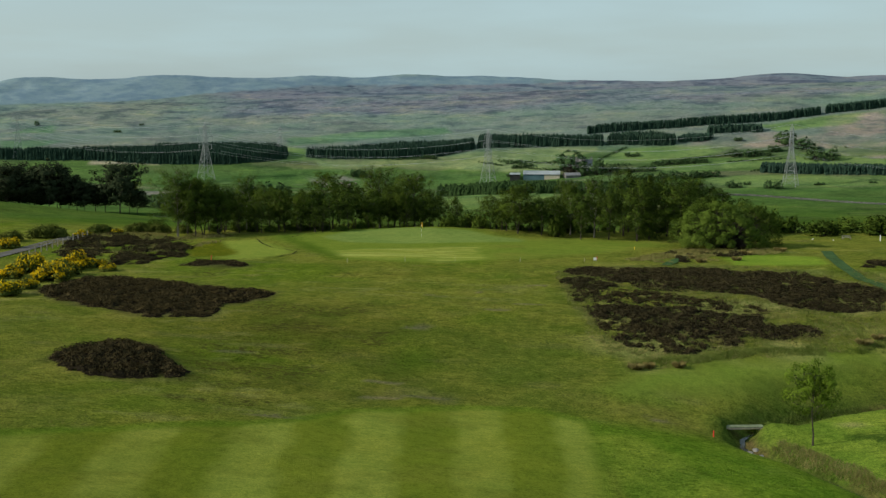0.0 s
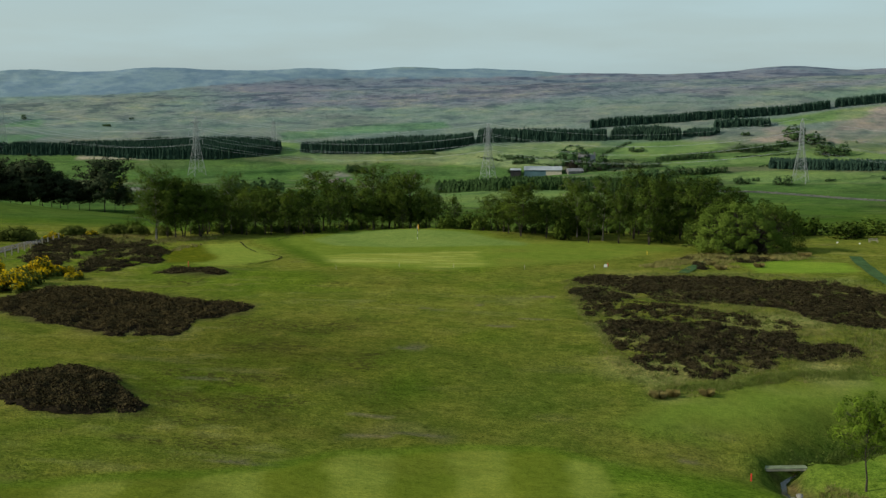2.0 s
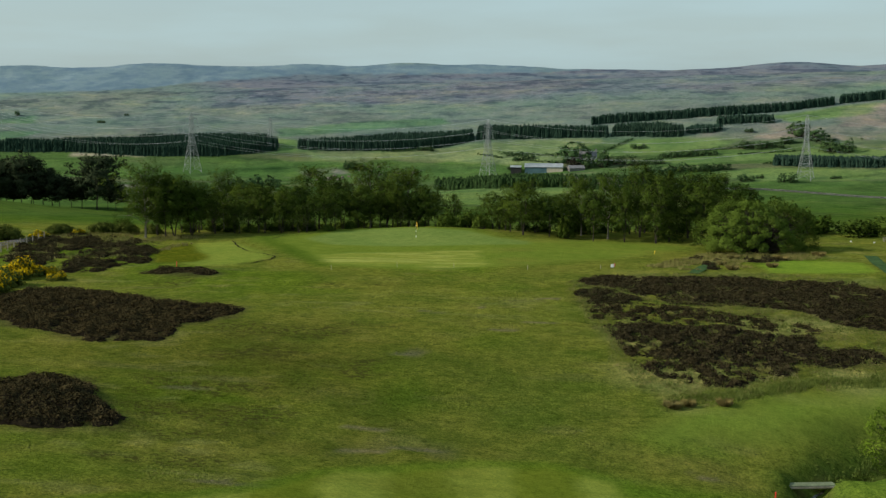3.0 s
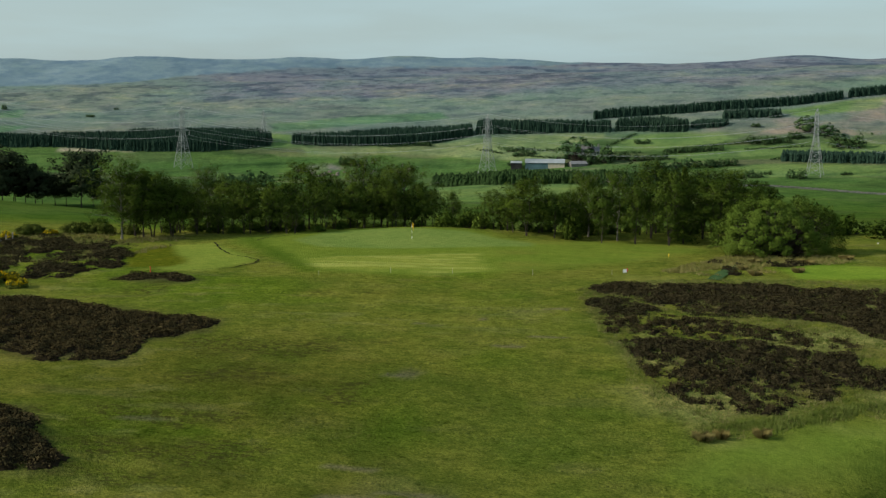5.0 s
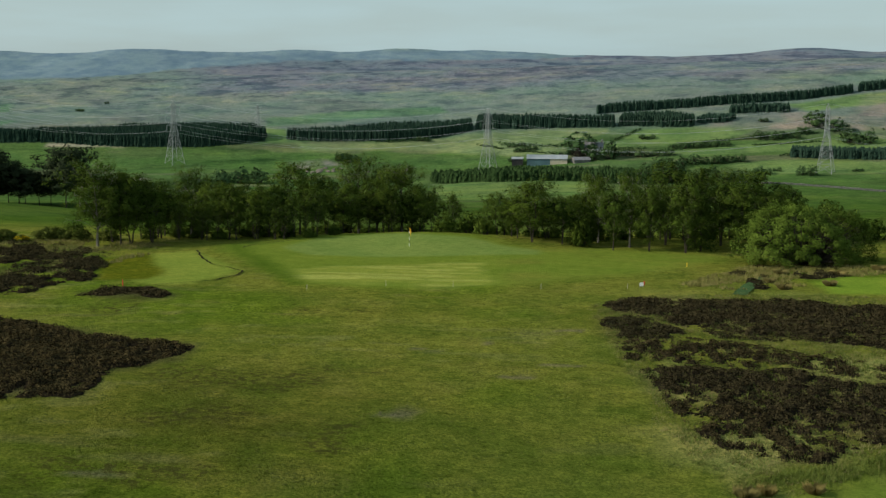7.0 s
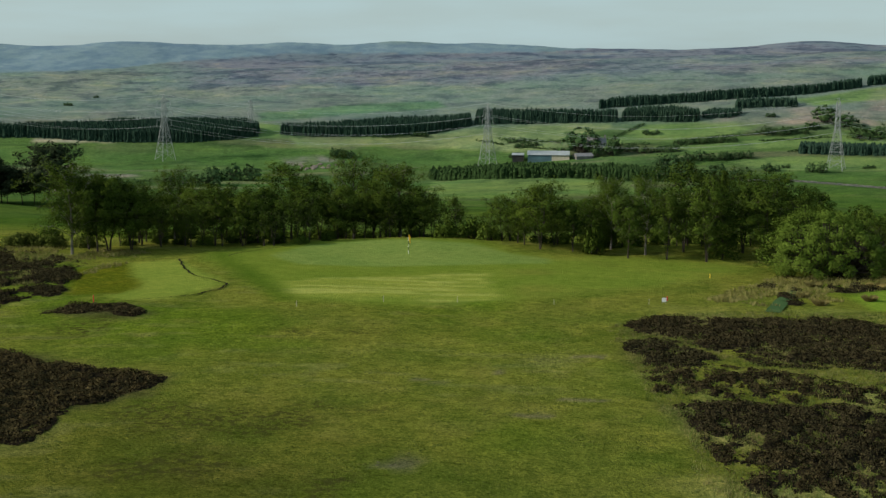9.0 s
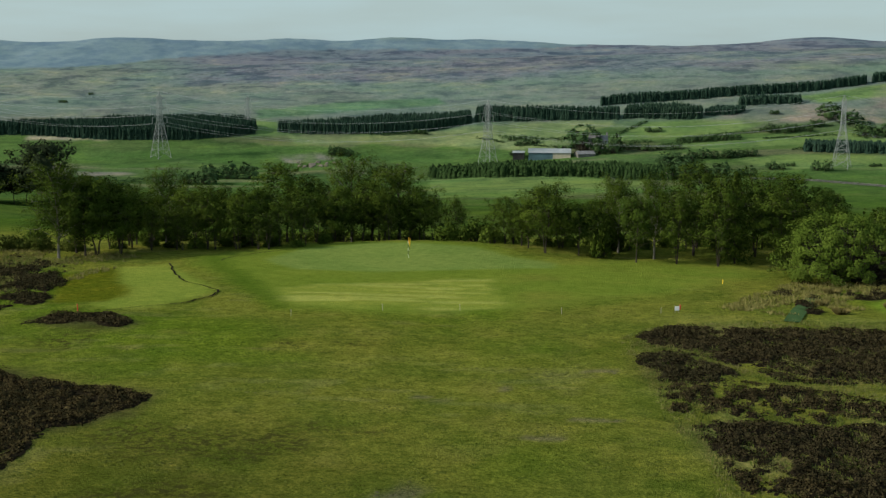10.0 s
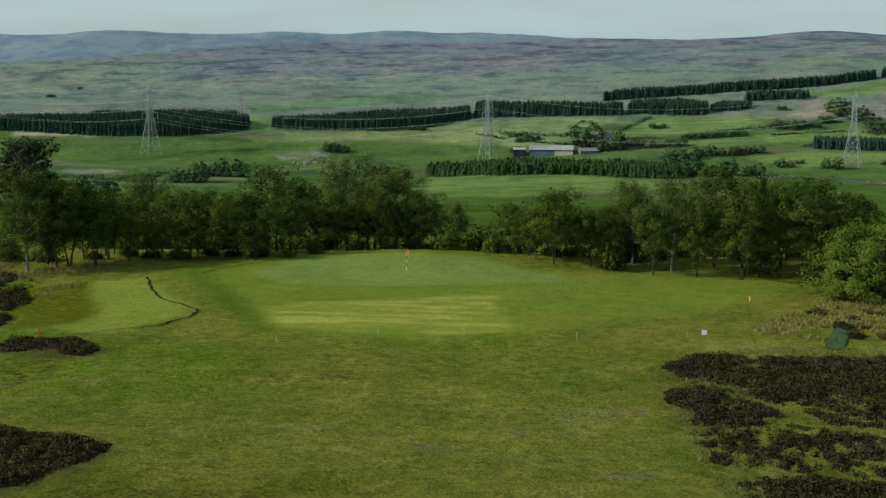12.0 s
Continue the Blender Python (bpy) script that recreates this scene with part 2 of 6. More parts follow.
def line_distance(x, y, pts):
    best = np.full(np.shape(x), 1e9)
    for (ax, ay), (bx, by) in zip(pts[:-1], pts[1:]):
        dx, dy = bx - ax, by - ay
        t = np.clip(((x - ax) * dx + (y - ay) * dy) / (dx * dx + dy * dy), 0, 1)
        best = np.minimum(best, np.hypot(x - ax - t * dx, y - ay - t * dy))
    return best


STREAM = [(72, 124), (56, 118.5), (41.8, 113.0), (34.8, 109.2), (30.8, 106.4), (27.4, 103.6), (25.6, 101.2), (25.2, 99.4), (26.0, 97.6), (28.2, 94.6), (30.2, 91.0), (32.2, 86.0), (36, 74), (40, 60), (44, 20)]
SPAN_Y = [-400, 0, 60, 84, 97, 115, 124, 135, 155, 170, 200, 214, 226, 240, 280, 330, 395, 425, 450, 468, 490, 510, 528, 536, 545, 560, 700, 1500]
SPAN_Z = [-1, -1, -0.6, 0.0, -0.7, 0.5, 1.1, 1.6, 2.0, 2.0, 1.6, 1.35, -0.4, -1.9, -5.2, -9, -10, -9.8, -7.2, 0.2, 9.0, 16.6, 23.4, 26.5, 25, 24, 24, 24]
SLOPE_Y = [-400, 60, 97, 115, 130, 150, 240, 330]
SLOPE = [-0.08, -0.085, -0.085, -0.06, -0.03, -0.008, -0.003, 0.0]


CREST_X = [-320, -207, -189, -172, -150, -131, -91, -55, -38, -13, 4, 23, 57, 102, 131, 153, 186, 207, 300]
CREST_Z = [29.6, 30.6, 34, 32.2, 32.4, 34.7, 32.7, 34.2, 32.9, 35, 33.4, 34, 31.9, 31.4, 32.7, 35.5, 33.2, 34.5, 34.5]


def ridge(x):
    """Crest of the far hills over the moor."""
    r = 0.0
    for k in range(-3, 4):
        r = r + np.interp(x + 2.4 * k, CREST_X, CREST_Z) / 7
    return r + 0.2 * vnoise(x, 0 * x, 9, 5) + 0.1 * vnoise(x, 0 * x, 3, 6)


def moor_edge(x):
    """Where the heather moor ends and the far hills begin."""
    return 543 - 17 * smooth(-40, -190, x) + 1.5 * vnoise(x, 0 * x, 25, 23)


def height(x, y):
    x, y = np.asarray(x, float), np.asarray(y, float)
    z = np.interp(y, SPAN_Y, SPAN_Z)
    for k in (-4, 4):
        z = z + np.interp(y + k, SPAN_Y, SPAN_Z)
    z = z / 3
    near = 1 - smooth(215, 300, y)
    z = z + np.interp(y, SLOPE_Y, SLOPE) * np.clip(x, -70, 45)
    # rolling fairway, the raised green, the hollow behind it
    z = z + near * smooth(190, 165, y) * (0.12 * vnoise(x, y, 7, 15) + 0.05 * vnoise(x, y, 3.2, 16))
    z = z + near * (0.25 * vnoise(x, y, 26, 3) + 0.12 * vnoise(x, y, 11, 4))
    z = z + 1.0 * bump(x, y, -4, 209, 19, 9) + 0.5 * bump(x, y, -25, 198, 10, 7)
    z = z + 0.5 * bump(x, y, -24, 102, 7, 4) + 0.5 * bump(x, y, 30, 114.5, 14, 4, 0.45)
    d = line_distance(x, y, STREAM)
    z = z - 1.0 * np.exp(-(d / 1.5) ** 2) - 1.2 * np.exp(-(d / 6.5) ** 2)
    up = line_distance(x, y, STREAM[:6])
    beyond = smooth(-0.5, 0.5, y - np.interp(x, [25.6, 27.4, 30.8, 34.8, 41.8, 56, 72], [101.2, 103.6, 106.4, 109.2, 113.0, 118.5, 124])) * smooth(27, 34, x)
    z = z - 1.0 * beyond * smooth(6.5, 3.0, up) - 0.5 * (1 - beyond) * np.exp(-(up / 2.5) ** 2)
    z = z + 0.8 * bump(x, y, 28.6, 101.4, 2.1, 2.1) + 0.7 * bump(x, y, 27.5, 101.7, 0.8, 0.8) + 0.9 * bump(x, y, 23.5, 101.6, 1.4, 1.4)
    z = z + 0.55 * bump(x, y, -28, 104, 5.0, 4.5)
    # hill pasture by the pines, valley floor, far slopes
    z = z + 8.0 * bump(x, y, -140, 285, 60, 40)
    far = smooth(395, 440, y)
    z = z + far * (0.055 * (1 - 0.55 * smooth(508, 545, y)) * np.clip(x, 0, 260) - 0.030 * smooth(470, 520, y) * np.clip(-x, 0, 220))
    z = z + smooth(340, 420, y) * (0.8 * vnoise(x, y, 60, 11) + 0.35 * vnoise(x, y, 22, 12))
    z = z + 1.6 * bump(x, y, 25, 412, 30, 16) + 3.0 * bump(x, y, 95, 392, 60, 22)
    edge = moor_edge(x)
    behind = smooth(edge, 563, y) * (1 - 0.35 * smooth(575, 700, y))
    hills = ridge(x) - (1.4 + 1.5 * vnoise(x + 0.7 * y, y, 20, 21) + 0.8 * vnoise(x - 0.6 * y, y, 9, 22)) * bump(y, 0, 549, 0, 8, 1)
    return z * (1 - behind) + hills * behind


# ---- plan of the course and the valley ----
# moor, heather and hill tones are lifted and greyed with distance haze
TONE = {"rough": (0.090, 0.103, 0.017), "pasture": (0.055, 0.094, 0.020), "bright": (0.098, 0.142, 0.036), "lime": (0.135, 0.160, 0.055), "tan": (0.160, 0.138, 0.090),
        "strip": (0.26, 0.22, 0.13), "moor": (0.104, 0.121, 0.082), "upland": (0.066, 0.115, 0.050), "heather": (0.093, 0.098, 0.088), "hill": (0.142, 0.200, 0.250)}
FIELDS = []
MOSSY = [(-11.8, 131.4, 14, 5, 0.1), (-8.8, 120.8, 7, 4, 0.1), (-17.1, 105.1, 11, 4, 0.1), (-21.4, 98.9, 9, 2.5, 0.1), (-15.1, 111.2, 8, 3, 0.1), (-14.8, 121.6, 8, 3, 0.1), (-10.6, 132.5, 8, 5, 0.1), (-4.8, 131.7, 4, 3, 0.1), (-9.5, 154.5, 9, 4, 0.1), (-8.4, 117.7, 4, 5, 0.1), (-22.9, 110.3, 10, 3, 0.1), (-27.4, 157.0, 8, 5, 0.1), (-16.8, 93.5, 8, 2, 0.1)]
MUDDY = [(-5.3, 104.0, 2.5, 0.5), (-1.5, 100.6, 3.0, 0.6), (-5.4, 99.4, 2, 0.4), (-2.7, 123.3, 1.6, 0.6), (-7.6, 106.5, 1.2, 0.4), (-12.1, 89.9, 4, 0.6), (18.5, 100.4, 2.2, 0.5), (11.7, 147.5, 1.7, 0.7), (4.1, 143.0, 1.5, 0.5), (6.0, 132.8, 2.2, 0.5), (10.2, 136.8, 2.5, 0.5), (-0.7, 140.5, 2, 0.4), (-19.6, 110.2, 2.5, 0.5)]
PALE = [(15, 159), (20, 164), (40, 164), (60, 158), (52, 134), (45.5, 123), (35, 120), (23, 114), (17.3, 112.5), (15.3, 124), (14.5, 143)]


def field(tone, pts):
    FIELDS.append((tone, pts))


HEATH_A = [(-46.6, 137.8), (-46.2, 145.8), (-42.5, 151.1), (-34.5, 148.8), (-29.3, 143.8), (-19.2, 139), (-21.8, 134.7), (-24.8, 131.9), (-24.7, 126.6), (-27.2, 123.1), (-33.1, 124.7), (-39.1, 129)]
HEATH_B = [(-33.3, 102.5), (-32.9, 106.5), (-31.3, 109.5), (-27.7, 110.8), (-24.1, 103.2), (-22.2, 100.7), (-22.7, 98.9), (-25.4, 98.4), (-29.2, 98.7)]
HEATH_C = [(-35.5, 162.4), (-33.8, 164.5), (-29.5, 166.2), (-26.3, 163.2), (-26.7, 160.9)]
HEATH_D = [(15.9, 158), (19.6, 161.6), (27, 161.6), (32.3, 160.8), (37.5, 159.4), (43.2, 158.6), (46.5, 159.2), (48.1, 155.2), (51, 151), (54.1, 147), (50.5, 136.8), (43.6, 136.4), (39.4, 137.4), (37.5, 142.8), (31.4, 145.6), (26.9, 145.2), (23.9, 146.8), (22, 149.6), (19.6, 153.0), (17, 154.9)]
HEATH_H = [(15.1, 152.3), (17.5, 152.7), (19.8, 151), (21.3, 148.4), (20.6, 145.2), (18.1, 144.8), (15, 144.9)]
HEATH_E = [(15.3, 136.7), (18.5, 136.9), (23.3, 136.6), (28.5, 136.3), (31.3, 134.3), (35, 133.5), (35.4, 129.2), (39.8, 128.6), (39.8, 125.5), (36.2, 124.5), (32.9, 125.3), (29.9, 122.8), (27, 123.3), (25.1, 124.8), (22.5, 125.1), (20.8, 126.4), (18.9, 128.5), (16.8, 130.6)]
HEATH_F = [(-55.6, 173.8), (-58.9, 192.7), (-57, 205.5), (-50.7, 203.2), (-40.2, 191.4), (-36.3, 170.5), (-40.8, 163.2), (-45.9, 162.2)]
HEATH_G = [(15.3, 143.4), (20.5, 145.1), (26.6, 144.5), (31.1, 142.2), (36.4, 138.5), (36.2, 135), (29.6, 137.1), (24.4, 137.6), (19.1, 137.9), (15.1, 138.2)]
CLUMPS = [(16.7, 129.2), (22.7, 126.3), (27.8, 121.4), (24.8, 119.1), (18.7, 119.7), (17.6, 122.8), (16.2, 125.4)]
MOWN = [(-14.7, 180.1), (-7.8, 183.6), (5.1, 186.7), (5.5, 178.1), (6.1, 169.8), (-3.1, 168.6), (-13.6, 169.5), (-16.5, 178.1)]
DARKBAND = [(-27.5, 199.5), (-26.1, 200.2), (-19.7, 185.5), (-13.6, 169.3), (-15.2, 168.8), (-20.7, 181.5)]
DITCH_M = [(-24.5, 195.7), (-23.8, 197.9), (-21.6, 201.7), (-18.6, 205.2)]
GREEN = [(-19.8, 197.4), (-16.4, 206.4), (-9.3, 208.9), (-2.6, 208.4), (4.1, 207), (7.7, 202.2), (13.3, 197.5), (12.4, 194.2), (6, 193.3), (-1.2, 192.1), (-9.4, 191.4), (-16, 192)]
COLLAR = [(-28.2, 197), (-24.5, 204.2), (-17.5, 210.7), (-9.5, 212.2), (-2.6, 209.7), (4.8, 209.1), (9, 202.4), (14.5, 199.3), (27.1, 202.6), (34.2, 200.1), (34.2, 191), (21.1, 178), (6.7, 169), (-3, 167.4), (-13.7, 168.5)]
LEFT_MOWN = [(-35.3, 192.4), (-29.8, 193.9), (-21.8, 177.9), (-25.5, 169.4), (-29.4, 167.7), (-31.8, 169.4), (-29.9, 175)]
LEFT_DARK = [(-40, 187.4), (-35.8, 192.4), (-30.4, 177), (-31, 172), (-35.6, 170)]
TEE = [(40.5, 172.7), (45.1, 176.5), (54.1, 174.7), (53.5, 166.4), (39.9, 164.9)]
FAIRWAY = [(-44.3, 72.1), (-29.8, 79.6), (-23, 82.5), (-12, 88.4), (-6.5, 95.1), (-1.1, 97.6), (7.4, 99.8), (12.1, 97.7), (11.6, 87.4), (11, 77.6), (6.2, 41.3), (-34.5, 41.3)]
FAIRWAY_R = [(14.5, 107), (19.5, 112.2), (25.6, 115.7), (35, 119.7), (45, 122.5), (56, 126), (56, 123), (44.6, 119.8), (37.2, 115.8), (30, 110.4), (23.5, 106.5), (16, 105.5)]
DITCH_L = [(-29.9, 194.4), (-28.4, 189.1), (-26.1, 183), (-21.7, 177.9), (-21.6, 175.4), (-23.5, 171.6), (-25.8, 169.9), (-29.7, 167.2)]
BARE_A = [(-4, 123.8), (-2.6, 124.8), (-1.1, 123.5), (-2.5, 122)]
BARE_B = [(-6.1, 99.1), (-4, 101.4), (0.3, 102.9), (0.8, 101.1), (-2.5, 98.3)]
SEAMS = [[(22, 149.6), (26, 146.8), (31, 145.3), (37, 142.4)], [(20.8, 145.2), (26.6, 143.6), (31.5, 140.6), (35.5, 136)]]
field("pasture", [(-149, 408.4), (-84.6, 367.3), (-62.5, 271.1), (-93.4, 255.1)])
field("upland", [(-176.5, 486.6), (-158.2, 489.1), (-151.9, 487), (-160.7, 479.2), (-172.7, 475.6)])
field("upland", [(-175.9, 504.7), (-161.6, 511.5), (-159.3, 500), (-176.4, 499.3)])
field("upland", [(-63.2, 489.4), (-33.1, 496.8), (0.2, 499), (4.1, 493.5), (-32.5, 488.1), (-61.6, 482.1)])
field("bright", [(-64.3, 480.2), (-53.2, 480.7), (-53.2, 470.1), (-59.7, 469.6)])
field("lime", [(-20.5, 469.3), (12.3, 474.5), (44, 472.4), (59, 470.2), (59.7, 467.3), (43, 461), (14.2, 465.2), (-18.2, 466.1)])
field("lime", [(-48.8, 469.6), (3.5, 469.3), (42.9, 460.2), (43.2, 452), (-5.2, 464.3), (-46.1, 464)])
field("pasture", [(-46, 463.7), (43.2, 451.5), (44.2, 440.2), (15.6, 440.9), (-2.9, 446.1), (-39.1, 458.1)])
field("bright", [(58.8, 459.8), (70.8, 468.7), (101, 468), (111.2, 465.4), (98.3, 460), (77.3, 455.2), (58.4, 456.1)])
field("tan", [(90, 467.2), (102.3, 474.7), (129.2, 476.7), (147.3, 471), (143.8, 462.8), (119.5, 464.2)])
field("bright", [(123, 483.3), (157, 488.9), (177.7, 491.4), (175.5, 485), (158.5, 479.1), (131.6, 477.5)])
field("tan", [(156.9, 488.3), (177.5, 490.8), (163, 448.4), (149.8, 451.4), (142.5, 462), (143.4, 472.6)])
field("bright", [(72.6, 452.5), (106.8, 455.3), (148.6, 454.3), (162.5, 447.1), (159.5, 438.6), (128, 447.9), (85.7, 444.1)])
field("bright", [(91.1, 429.9), (109.8, 432.9), (154.6, 424.6), (151.4, 415.5), (100.1, 417.1)])
field("pasture", [(87.1, 410.7), (109.4, 415.9), (151, 414.4), (139.5, 382.1), (111.2, 388), (86.5, 390.6)])
field("bright", [(-2.4, 367.1), (-0.8, 420.7), (40.5, 402.8), (55.8, 391.5), (57, 375.5), (16.4, 366.3)])
field("tan", [(-51.6, 455.5), (-39.1, 458.1), (-30.3, 453.1), (-46.8, 450)])
field("tan", [(-109, 430.9), (-90.6, 429.1), (-88.8, 420.3), (-106.5, 420.8)])
field("strip", [(-135.4, 468.1), (-106.9, 466.7), (-106.5, 464.9), (-134.6, 465.1)])
WOOD_A = [(-176.4, 467.3), (-170.1, 467.9), (-137.7, 468.6), (-106.6, 465.1), (-82.9, 465.6), (-70.2, 467.5), (-60.2, 470.7), (-60.5, 473.1), (-64.8, 476), (-89.4, 477.8), (-127.9, 472.6), (-177.3, 470)]
WOOD_B = [(-53.2, 472.2), (-40.2, 471.1), (-18.3, 470.6), (-3.1, 472.8), (12.4, 476.9), (12, 480.3), (-9.8, 479.4), (-36.1, 475.7), (-52.5, 474.1)]
WOOD_C = [(13.7, 477.4), (29.9, 474.9), (61.3, 471.3), (63, 472.9), (47.6, 475.7), (25.8, 479.7), (14.7, 481.7)]
WOOD_D = [(63.8, 471.8), (88.6, 469), (90.4, 471.7), (80.5, 475.1), (65.1, 475.6)]
WOOD_E = [(54.4, 482.1), (84.1, 483.9), (115.6, 485.2), (150.9, 489.6), (151.4, 491.2), (116, 486.8), (82.1, 485.5), (61.8, 484.6)]
WOOD_F = [(153.5, 490.7), (178.8, 494.6), (198, 496), (199.2, 499.2), (179.4, 496.4), (154.9, 493.1)]
WOOD_G = [(103.3, 477.4), (124.9, 477.2), (125.8, 479.1), (104.5, 480.1)]
WOOD_H = [(-1.8, 426.5), (18.2, 407.3), (40.6, 404.1), (61.6, 394), (66, 394), (68, 410), (64.3, 411.2), (41.7, 415.5), (19.2, 430.5), (-1.8, 433.6)]
WOOD_I = [(113.4, 435.5), (135.2, 430.7), (154.8, 425.1), (168.1, 422.8), (169.4, 426.3), (156.1, 429), (115.9, 441.4)]
WOOD_J = [(89.7, 471.7), (101.7, 471.5), (104.8, 473.9), (94.7, 475.2)]
BELT = [('birch', -43.6, 199.0, 10.8, 6.6), ('alder', -40.0, 202.0, 9.2, 7.6), ('alder', -43.0, 204.0, 8.8, 6.4), ('alder', -41.0, 200.6, 8.4, 6.2), ('alder', -37.6, 203.4, 8.0, 5.8), ('alder', -38.3, 214.0, 6.7, 4.6), ('birch', -35.0, 216.0, 9.6, 4.7), ('alder', -30.5, 212.0, 7.6, 4.9), ('alder', -29.1, 222.0, 7.5, 5.6), ('alder', -23.8, 214.0, 6.9, 5.3), ('alder', -20.2, 222.0, 10.1, 8.4), ('alder', -16.1, 220.0, 8.4, 5.5), ('birch', -11.7, 224.0, 11.6, 6.7), ('birch', -5.3, 223.0, 11.0, 8.4), ('alder', -8.8, 220.0, 7.7, 5.5), ('alder', -2.5, 220.0, 6.9, 5.2), ('alder', 8.3, 212.0, 5.6, 4.6), ('alder', 12.7, 205.0, 8.2, 5.9), ('alder', 16.6, 204.0, 6.4, 4.3), ('birch', 21.9, 208.0, 9.6, 5.4), ('birch', 25.4, 203.0, 9.8, 5.5)]
BELT += [('alder', 30.7, 206.0, 10.8, 6.5), ('alder', 27.3, 199.0, 7.9, 4.1), ('alder', 34.0, 203.0, 9.6, 5.2), ('alder', 37.9, 205.0, 9.7, 6.5), ('alder', 43.0, 207.0, 9.3, 7.5), ('alder', 46.9, 207.0, 7.8, 5.6), ('alder', 31.6, 197.0, 8.7, 4.9), ('alder', -38.4, 206.0, 6.7, 4.4), ('alder', -37.5, 220.0, 6.1, 4.8), ('alder', -34.5, 222.0, 6.8, 4.9), ('alder', -28.2, 208.0, 7.0, 3.8), ('alder', -24.4, 208.0, 6.7, 3.8), ('alder', -22.1, 216.0, 6.9, 5.4), ('alder', -17.6, 215.0, 6.5, 5.0), ('alder', -13.3, 216.0, 6.8, 5.0), ('alder', -7.0, 218.0, 6.8, 5.4), ('alder', 19.8, 210.0, 6.3, 5.1), ('alder', 22.8, 200.0, 7.5, 4.2)]
BELT += [('alder', 14.9, 210.0, 5.1, 3.8), ('alder', 10.9, 208.0, 5.4, 3.8), ('spruce', 33.9, 199.0, 11.0, 4.7), ('alder', 38.7, 199.0, 8.6, 5.6), ('alder', 43.7, 203.0, 7.0, 4.9)]
SHRUBS = [(-43.2, 229.0, 1.5, 5.1), (-39.8, 229.0, 2.1, 5.1), (-36.5, 229.0, 2.7, 5.1), (-33.3, 229.0, 1.5, 5.1), (-29.9, 229.0, 2.0, 5.1), (-26.6, 229.0, 2.6, 5.1), (-23.3, 229.0, 3.1, 5.1), (-20.0, 229.0, 1.9, 5.1), (-16.7, 229.0, 2.4, 5.1), (-13.4, 229.0, 2.9, 5.1), (-10.1, 229.0, 1.8, 5.1), (-6.8, 229.0, 2.4, 5.1), (-3.5, 229.0, 3.0, 5.1), (-0.1, 229.0, 1.9, 5.1), (6.8, 215.0, 1.8, 4.0), (10.2, 217.0, 2.1, 4.0), (13.0, 212.0, 1.5, 3.9), (16.4, 214.0, 1.8, 4.0), (19.9, 216.0, 2.1, 4.0), (22.3, 211.0, 2.9, 3.9)]
SHRUBS += [(-39.0 + 3.1 * k, 208.0 + 0.55 * (k * 5 % 7), 1.2 + 0.12 * (k * 3 % 5), 2.6) for k in range(9)]
SHRUBS += [(25.9, 213.0, 1.8, 3.9), (29.5, 215.0, 1.9, 4.0), (33.2, 217.0, 2.1, 4.0), (35.1, 212.0, 2.8, 3.9), (38.9, 214.0, 2.9, 4.0), (42.7, 216.0, 1.9, 4.0), (44.4, 211.0, 2.5, 3.9), (48.2, 213.0, 2.6, 3.9), (1.4, 214.0, 3.2, 4.0), (4.8, 216.0, 3.9, 4.7), (6.6, 212.0, 3.2, 3.3), (19.1, 203.0, 5.2, 3.0), (61.4, 212.0, 3.8, 6.9), (64.9, 206.0, 3.5, 6.7), (71.4, 214.0, 3.4, 8.9), (74.3, 208.0, 4.3, 7.7), (78.4, 206.0, 4.1, 7.7), (56.1, 215.0, 6.2, 6.0), (58.1, 212.0, 5.1, 3.9), (-51.5, 215.0, 2.2, 5.0)]
PINES = [(-118.5, 330.0, 12.3, 8.4), (-116.5, 342.0, 12.7, 9.5), (-108.7, 335.0, 12.9, 9.3), (-106.4, 345.0, 9.9, 7.2), (-99.9, 338.0, 8.9, 6.3), (-99.1, 346.0, 8.1, 6.4), (-90.0, 338.0, 13.6, 9.7), (-87.0, 345.0, 6.6, 4.5), (-126.6, 335.0, 12.3, 9.3), (-137.5, 345.0, 13.2, 11.2), (-141.8, 338.0, 12.3, 11.0), (-111.9, 352.0, 7.8, 8.2), (-123.4, 352.0, 7.7, 9.0), (-116.1, 350.0, 8.6, 8.9), (-106.2, 352.0, 7.8, 8.2), (-97.5, 350.0, 7.2, 6.5), (-129.1, 350.0, 9.4, 9.7), (-136.4, 352.0, 10.2, 9.8), (-90.5, 350.0, 8.0, 4.9), (-113.6, 338.0, 10.7, 8.6), (-107.2, 340.0, 10.9, 7.9)]
COPSES = [(47.4, 451.8, 7.6, 9.4), (54.0, 445.9, 6.2, 9.3), (30.0, 458.7, 2.1, 8.5), (27.0, 462.4, 1.7, 6.4), (61.7, 449.0, 2.5, 8.3), (71.8, 447.0, 2.5, 12.5), (83.3, 453.4, 2.1, 9.5), (90.8, 454.4, 1.9, 6.3), (96.2, 455.0, 1.7, 5.3), (111.9, 459.0, 3.0, 8.5), (118.0, 458.0, 2.6, 10.6), (107.9, 460.3, 1.3, 4.3), (130.5, 465.3, 5.2, 6.5), (135.8, 461.1, 4.3, 6.4), (137.6, 452.4, 4.2, 5.3), (142.3, 450.6, 4.6, 7.3), (125.0, 460.5, 2.6, 4.3), (100.1, 417.1, 2.7, 5.8), (112.4, 413.8, 3.5, 5.8), (105.1, 420.2, 1.6, 2.7)]
COPSES += [(69.5, 401, 4.6, 5.0), (74, 398, 3.6, 4.4), (78.5, 399, 4.2, 5.2), (83, 396, 3.4, 4.6), (87, 398, 3.8, 4.6), (72, 405, 4.8, 5.0), (81, 405, 4.4, 5.0)]
